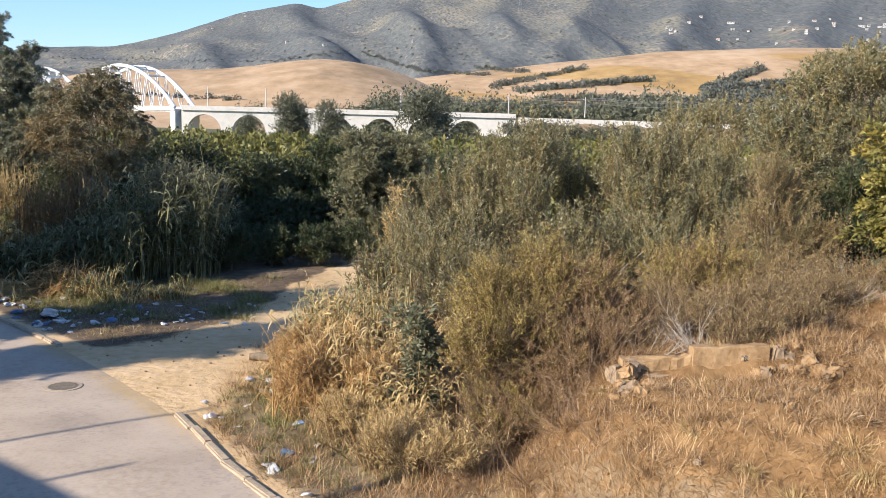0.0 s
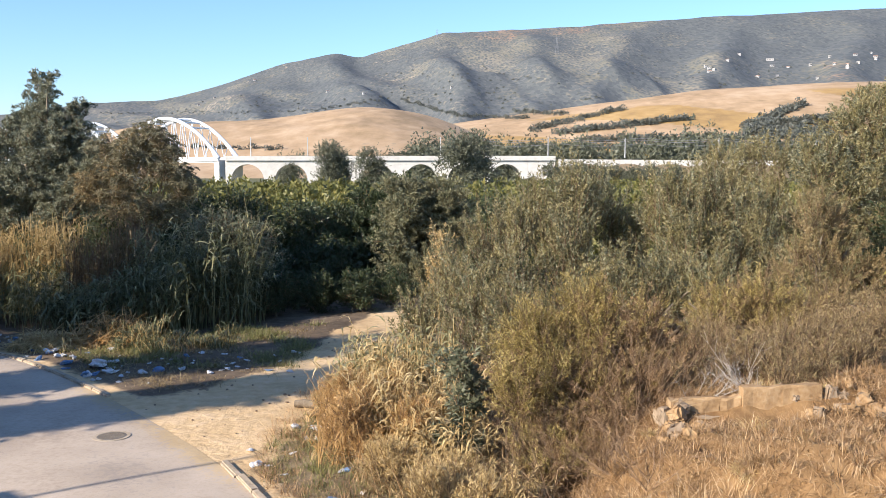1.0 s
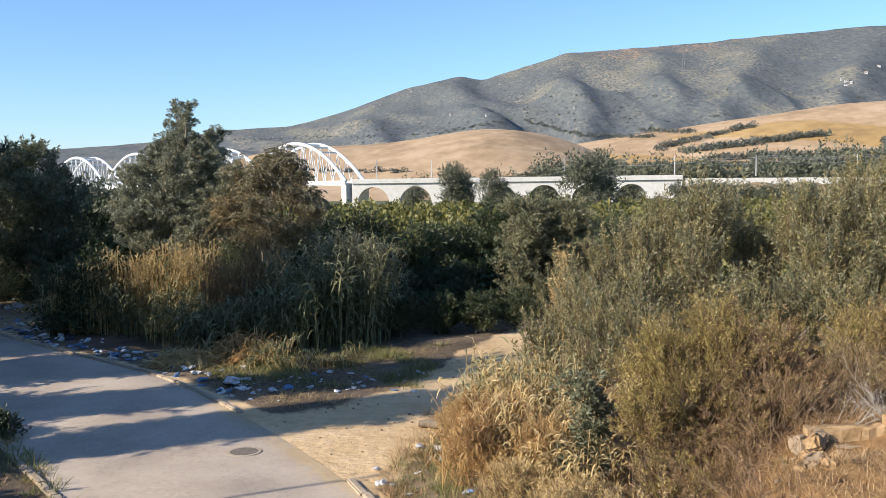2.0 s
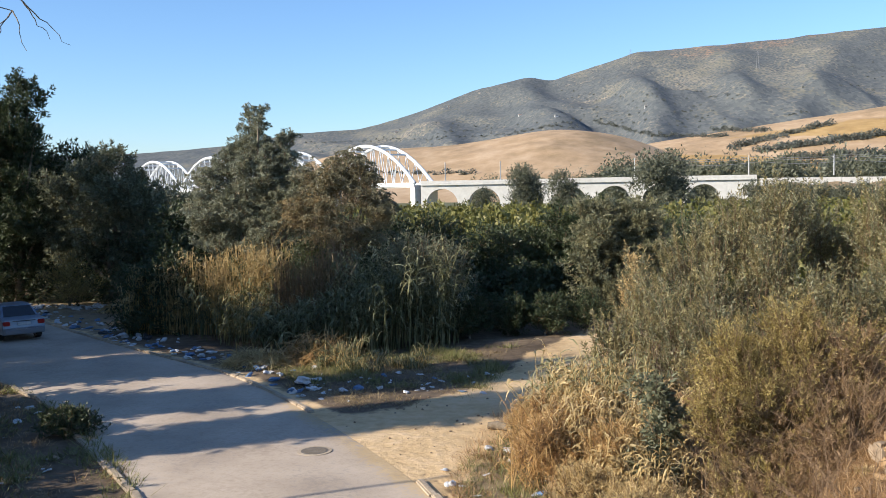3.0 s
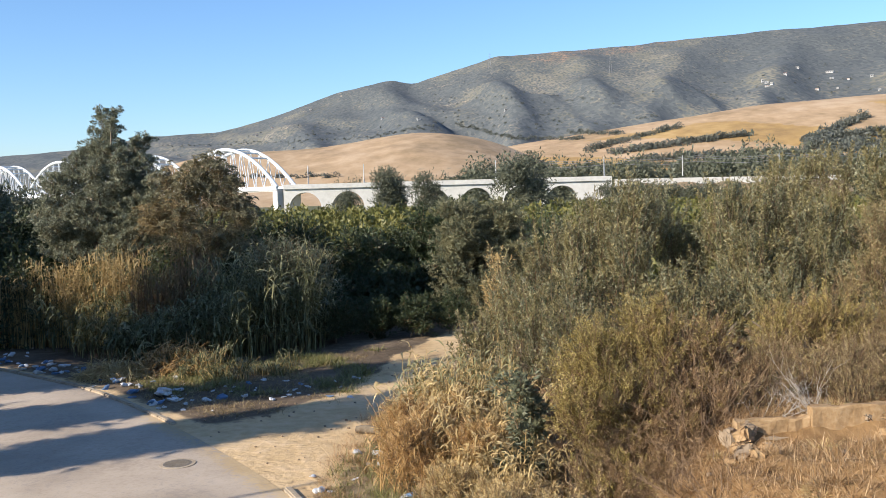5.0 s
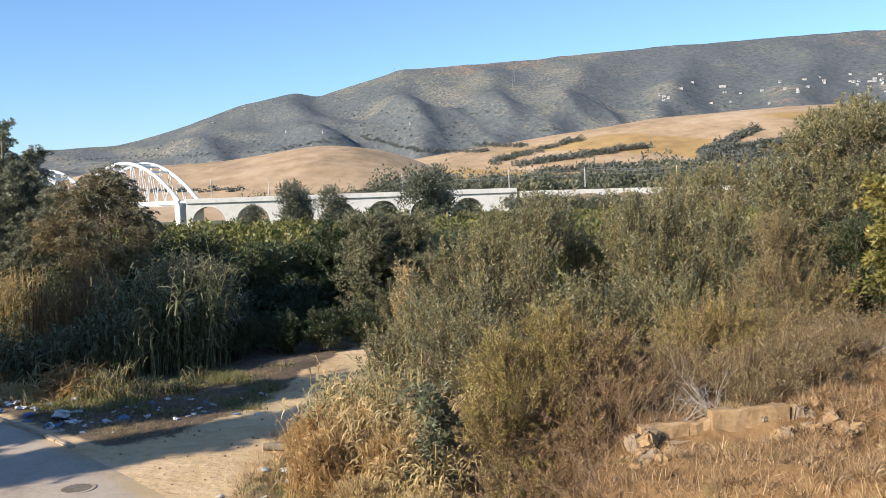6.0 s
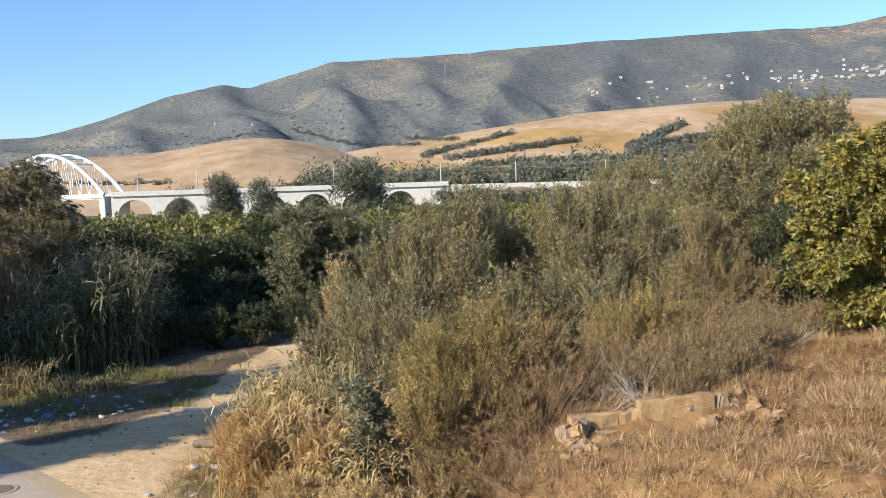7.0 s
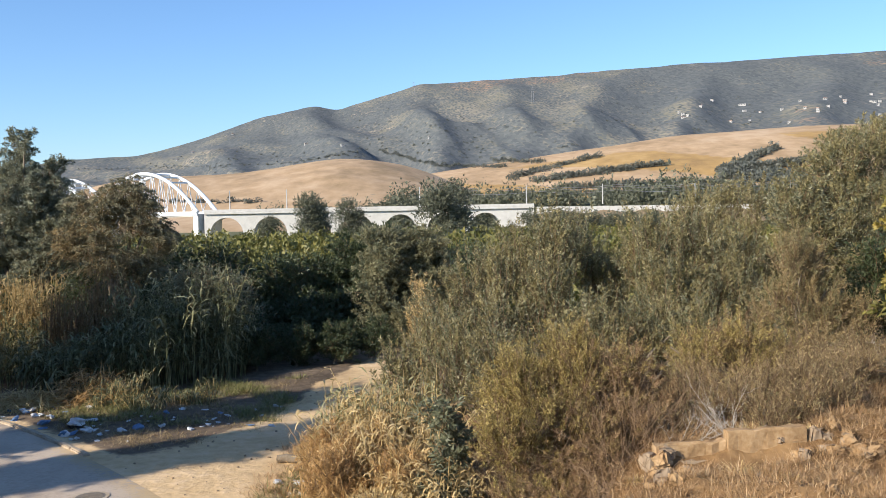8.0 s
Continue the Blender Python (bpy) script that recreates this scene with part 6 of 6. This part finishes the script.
for i in range(70):
    if i < 38:
        x, y = g.uniform(-2.8, 0.6), g.uniform(14.5, 22.0)
        if road_side(x, y)[0] < 0.5:
            continue
    else:
        x, y = g.uniform(-8.5, -2.6), g.uniform(27.0, 30.5)
    crumple("litter", x, y, g.uniform(0.06, 0.2), g.uniform(0.2, 0.6), M_PLASTIC if g.random() < 0.7 else M_BLUEBAG, "small scrap of pale litter on dry ground", "litter", "scattered litter", 800 + i)
for i in range(90):
    x, y = g.uniform(-31.5, -22.0), 0.0
    y = 45.4 - 0.09 * x + g.uniform(-1.0, 1.0)
    crumple("litter", x, y, g.uniform(0.12, 0.4), g.uniform(0.2, 0.6), M_PLASTIC, "scrap of white litter beyond the road", "litter", "scattered litter", 900 + i)
for i in range(150):
    x, y = g.uniform(-7.5, 0.0), g.uniform(20.5, 36)
    if road_side(x, y)[0] < 0.2:
        continue
    s = g.uniform(0.02, 0.06)
    rock("pebble", x, y, land1(x, y) + s * 0.25, s * g.uniform(0.9, 1.6), s, s * 0.8, M_STONE, "small stone on the dirt track", "stone", "pebbles", 1000 + i, g.uniform(0, 180))
for i in range(40):
    x, y = g.uniform(-16, -10.5), g.uniform(17.5, 25)
    if road_side(x, y)[0] > -ROAD_W - 0.5:
        continue
    crumple("litter", x, y, g.uniform(0.06, 0.22), g.uniform(0.2, 0.5), M_PLASTIC if g.random() < 0.6 else M_STONE, "scrap of litter on the weedy verge", "litter", "scattered litter", 1300 + i)
log = thing("burnt_log", -1.84, 23.25, land1(-1.84, 23.25), "short dark burnt log lying at track edge", "log", rz=-15)
v, f = tubes([[(-0.32, 0, 0.10), (-0.1, 0.02, 0.12), (0.15, 0, 0.11), (0.32, -0.02, 0.1)]], [[0.09, 0.11, 0.10, 0.08]], 9)
part("log_body", mesh_data("log_body", v, f, M_BARK, True), M_BARK, log)
for sx in (-0.32, 0.32):
    bm = bmesh.new()
    bmesh.ops.create_circle(bm, cap_ends=True, segments=9, radius=0.085, matrix=pose(sx, 0, 0.1, 0, 90, 0))
    part("log_end", bm, M_IRON, log)

# manhole
cover = thing("manhole_cover", -5.94, 20.9, 0.068, "round rusty cast-iron manhole cover in the road", "manhole cover")
bm = bmesh.new()
bmesh.ops.create_cone(bm, cap_ends=True, segments=40, radius1=0.40, radius2=0.40, depth=0.016)
part("frame", bm, M_KERB, cover)
bm = bmesh.new()
bmesh.ops.create_cone(bm, cap_ends=True, segments=40, radius1=0.32, radius2=0.315, depth=0.022)
part("lid", bm, M_IRON, cover)
for i in range(-4, 5):
    w = math.sqrt(max(0, 0.27 ** 2 - (i * 0.06) ** 2))
    part("rib", box(bmesh.new(), -w, w, i * 0.06 - 0.012, i * 0.06 + 0.012, 0.011, 0.018), M_IRON, cover)

# ---- car ----
M_CAR = material("silver_paint", [(0.20, 0.23, 0.28), (0.25, 0.28, 0.33)], 1, 30, 0.3, 0.0, metal=0.5, spec=0.5)
M_GLASS = material("car_glass", [(0.015, 0.018, 0.022), (0.02, 0.024, 0.028)], 1, 3, 0.08, 0.0, spec=0.6)
M_TYRE = material("tyre_rubber", [(0.02, 0.02, 0.02), (0.035, 0.035, 0.035)], 4, 30, 0.8, 0.2)
M_TAIL = material("tail_light", [(0.30, 0.015, 0.012), (0.4, 0.03, 0.02)], 3, 10, 0.2, 0.0)
M_TRIM = material("black_trim", [(0.03, 0.03, 0.03), (0.05, 0.05, 0.05)], 4, 30, 0.6, 0.1)

def sedan(x, y, rz):
    ob = thing("car", x, y, 0.06, "silver four-door saloon car on the shaded road", "car", rz=rz)
    prof = [(-2.15, 0.30), (-2.2, 0.55), (-2.14, 0.90), (-1.55, 0.99), (-1.5, 0.99), (1.0, 0.97), (1.9, 0.82), (2.16, 0.62), (2.18, 0.30)]
    bm = bmesh.new()
    rows = []
    for yy, k in ((-0.84, 0.97), (-0.80, 1.0), (0.80, 1.0), (0.84, 0.97)):
        edge = abs(yy) > 0.82
        rows.append([bm.verts.new((px * (0.985 if edge else 1), yy, pz - (0.05 if edge and pz > 0.5 else 0))) for px, pz in prof])
    for a, b in zip(rows[:-1], rows[1:]):
        for i in range(len(prof) - 1):
            bm.faces.new((a[i], a[i + 1], b[i + 1], b[i]))
        bm.faces.new((a[-1], a[0], b[0], b[-1]))
    bm.faces.new(rows[0])
    bm.faces.new(rows[-1][::-1])
    bmesh.ops.bevel(bm, geom=bm.edges[:], offset=0.03, segments=2, affect="EDGES")
    part("body", bm, M_CAR, ob)
    cab = [(-1.62, 0.97), (-1.02, 1.40), (-0.6, 1.45), (0.15, 1.44), (1.0, 0.96)]
    bm = bmesh.new()
    rows = [[bm.verts.new((px, s * (0.76 if pz < 1.1 else 0.60), pz)) for px, pz in cab] for s in (-1, 1)]
    for i in range(len(cab) - 1):
        bm.faces.new((rows[0][i], rows[0][i + 1], rows[1][i + 1], rows[1][i]))
    bm.faces.new(rows[0])
    bm.faces.new(rows[1][::-1])
    bmesh.ops.bevel(bm, geom=bm.edges[:], offset=0.03, segments=2, affect="EDGES")
    part("cabin", bm, M_CAR, ob)
    def quad(name, pts, mat):
        bm = bmesh.new()
        vs = [bm.verts.new(p) for p in pts]
        f = bm.faces.new(vs)
        r = bmesh.ops.extrude_face_region(bm, geom=[f])
        n_ = Vector(pts[1]) - Vector(pts[0])
        n_ = n_.cross(Vector(pts[2]) - Vector(pts[0])).normalized() * 0.012
        bmesh.ops.translate(bm, vec=n_, verts=[e for e in r["geom"] if isinstance(e, bmesh.types.BMVert)])
        return part(name, bm, mat, ob)
    quad("rear_window", [(-1.585, 0.64, 1.0), (-1.585, -0.64, 1.0), (-1.08, -0.54, 1.375), (-1.08, 0.54, 1.375)], M_GLASS)
    quad("windscreen", [(0.93, -0.66, 1.0), (0.93, 0.66, 1.0), (0.22, 0.54, 1.405), (0.22, -0.54, 1.405)], M_GLASS)
    for s in (1, -1):
        a = [(-0.95, s * 0.715, 1.03), (-0.25, s * 0.715, 1.03), (-0.25, s * 0.625, 1.36), (-0.85, s * 0.625, 1.36)]
        b = [(-0.18, s * 0.715, 1.03), (0.72, s * 0.715, 1.02), (0.18, s * 0.625, 1.36), (-0.18, s * 0.625, 1.36)]
        quad("side_window", a if s < 0 else a[::-1], M_GLASS)
        quad("side_window", b if s < 0 else b[::-1], M_GLASS)
        part("tail_light", box(bmesh.new(), -2.215, -2.05, s * 0.68 - 0.14, s * 0.68 + 0.14, 0.68, 0.86, 0.03), M_TAIL, ob)
        part("wing_mirror", box(bmesh.new(), 0.62, 0.76, s * 0.92 - 0.1, s * 0.92 + 0.1, 1.0, 1.12, 0.03), M_CAR, ob)
        for wx in (-1.32, 1.32):
            bm = bmesh.new()
            bmesh.ops.create_cone(bm, cap_ends=True, segments=24, radius1=0.31, radius2=0.31, depth=0.2, matrix=pose(wx, s * 0.76, 0.31, 90, 0, 0))
            wheel = part("wheel", bm, M_TYRE, ob)
            bm = bmesh.new()
            bmesh.ops.create_cone(bm, cap_ends=True, segments=20, radius1=0.2, radius2=0.2, depth=0.215, matrix=pose(wx, s * 0.76, 0.31, 90, 0, 0))
            part("rim", bm, M_CAR, wheel)
    part("bumper", box(bmesh.new(), -2.26, -2.08, -0.78, 0.78, 0.34, 0.56, 0.04), M_CAR, ob)
    part("number_plate", box(bmesh.new(), -2.235, -2.19, -0.25, 0.25, 0.70, 0.80, 0.005), M_PLASTIC, ob)
    part("boot_trim", box(bmesh.new(), -2.225, -2.18, -0.45, 0.45, 0.84, 0.87, 0.005), M_TRIM, ob)
    return ob
sedan(-24.2, 37.9, 137)

# ---- the house whose corner shades the road, and its aerial poles ----
house = thing("house", -18.5, 10.0, 0, "plain pale rendered house beside the road", "house", rz=-45)
part("wall", box(bmesh.new(), 0.0, 16.0, -9.0, 0.0, -0.3, 6.8), M_HOUSE, house)
part("roof", box(bmesh.new(), -0.25, 16.25, -9.25, 0.25, 6.8, 7.05), M_KERB, house)
for hx, hy, h in ((0.2, -0.3, 2.6), (2.6, -0.3, 1.0)):
    v, f = tubes([[(hx, hy, 7.0), (hx, hy, 7.05 + h)]], [[0.05, 0.045]], 8)
    part("aerial_pole", mesh_data("aerial_pole", v, f, M_POLE, True), M_POLE, house)

# ---- a bare tree at the verge, of which only hanging twig ends show ----
tree = thing("bare_tree", -10.5, 8.0, land1(-10.5, 8.0), "nearly bare tree with thin hanging branches", "tree")
g = np.random.default_rng(77)
v, f = tubes([np.array([(0, 0, -0.2), (0.05, 0.1, 2.5), (0.3, 0.3, 5.0), (0.9, 0.8, 7.5), (1.5, 1.4, 9.6)])], [[0.2, 0.17, 0.14, 0.1, 0.06]], 8)
part("trunk", mesh_data("trunk", v, f, M_BARK, True), M_BARK, tree)
for i in range(7):
    t = np.linspace(0, 1, 9)[:, None]
    start = np.array([0.9 + 0.1 * i, 0.8 + 0.1 * i, 7.4 + 0.3 * i])
    tip = np.array([3.0 + g.uniform(-0.2, 1.2), 2.6 + g.uniform(-0.6, 1.2), g.uniform(8.4, 9.4)])
    p = start + (tip - start) * t + np.array([0, 0, 1.0]) * np.sin(t * np.pi) * 0.7 + np.cumsum(g.normal(size=(9, 3)) * 0.05, 0) * t
    paths, radii = [p], [np.linspace(0.03, 0.006, 9)]
    for k in range(7):
        j = g.integers(4, 9)
        d2 = unit(np.array([g.normal() * 0.7 + 0.3, g.normal() * 0.5, g.normal() * 0.5 - 0.5]))
        paths.append(p[j] + d2 * g.uniform(0.3, 0.9) * t + np.cumsum(g.normal(size=(9, 3)) * 0.03, 0) * t)
        radii.append(np.linspace(0.009, 0.003, 9))
    v, f = tubes(paths, radii, 5)
    part("branch", mesh_data("branch", v, f, M_BARK, True), M_BARK, tree)
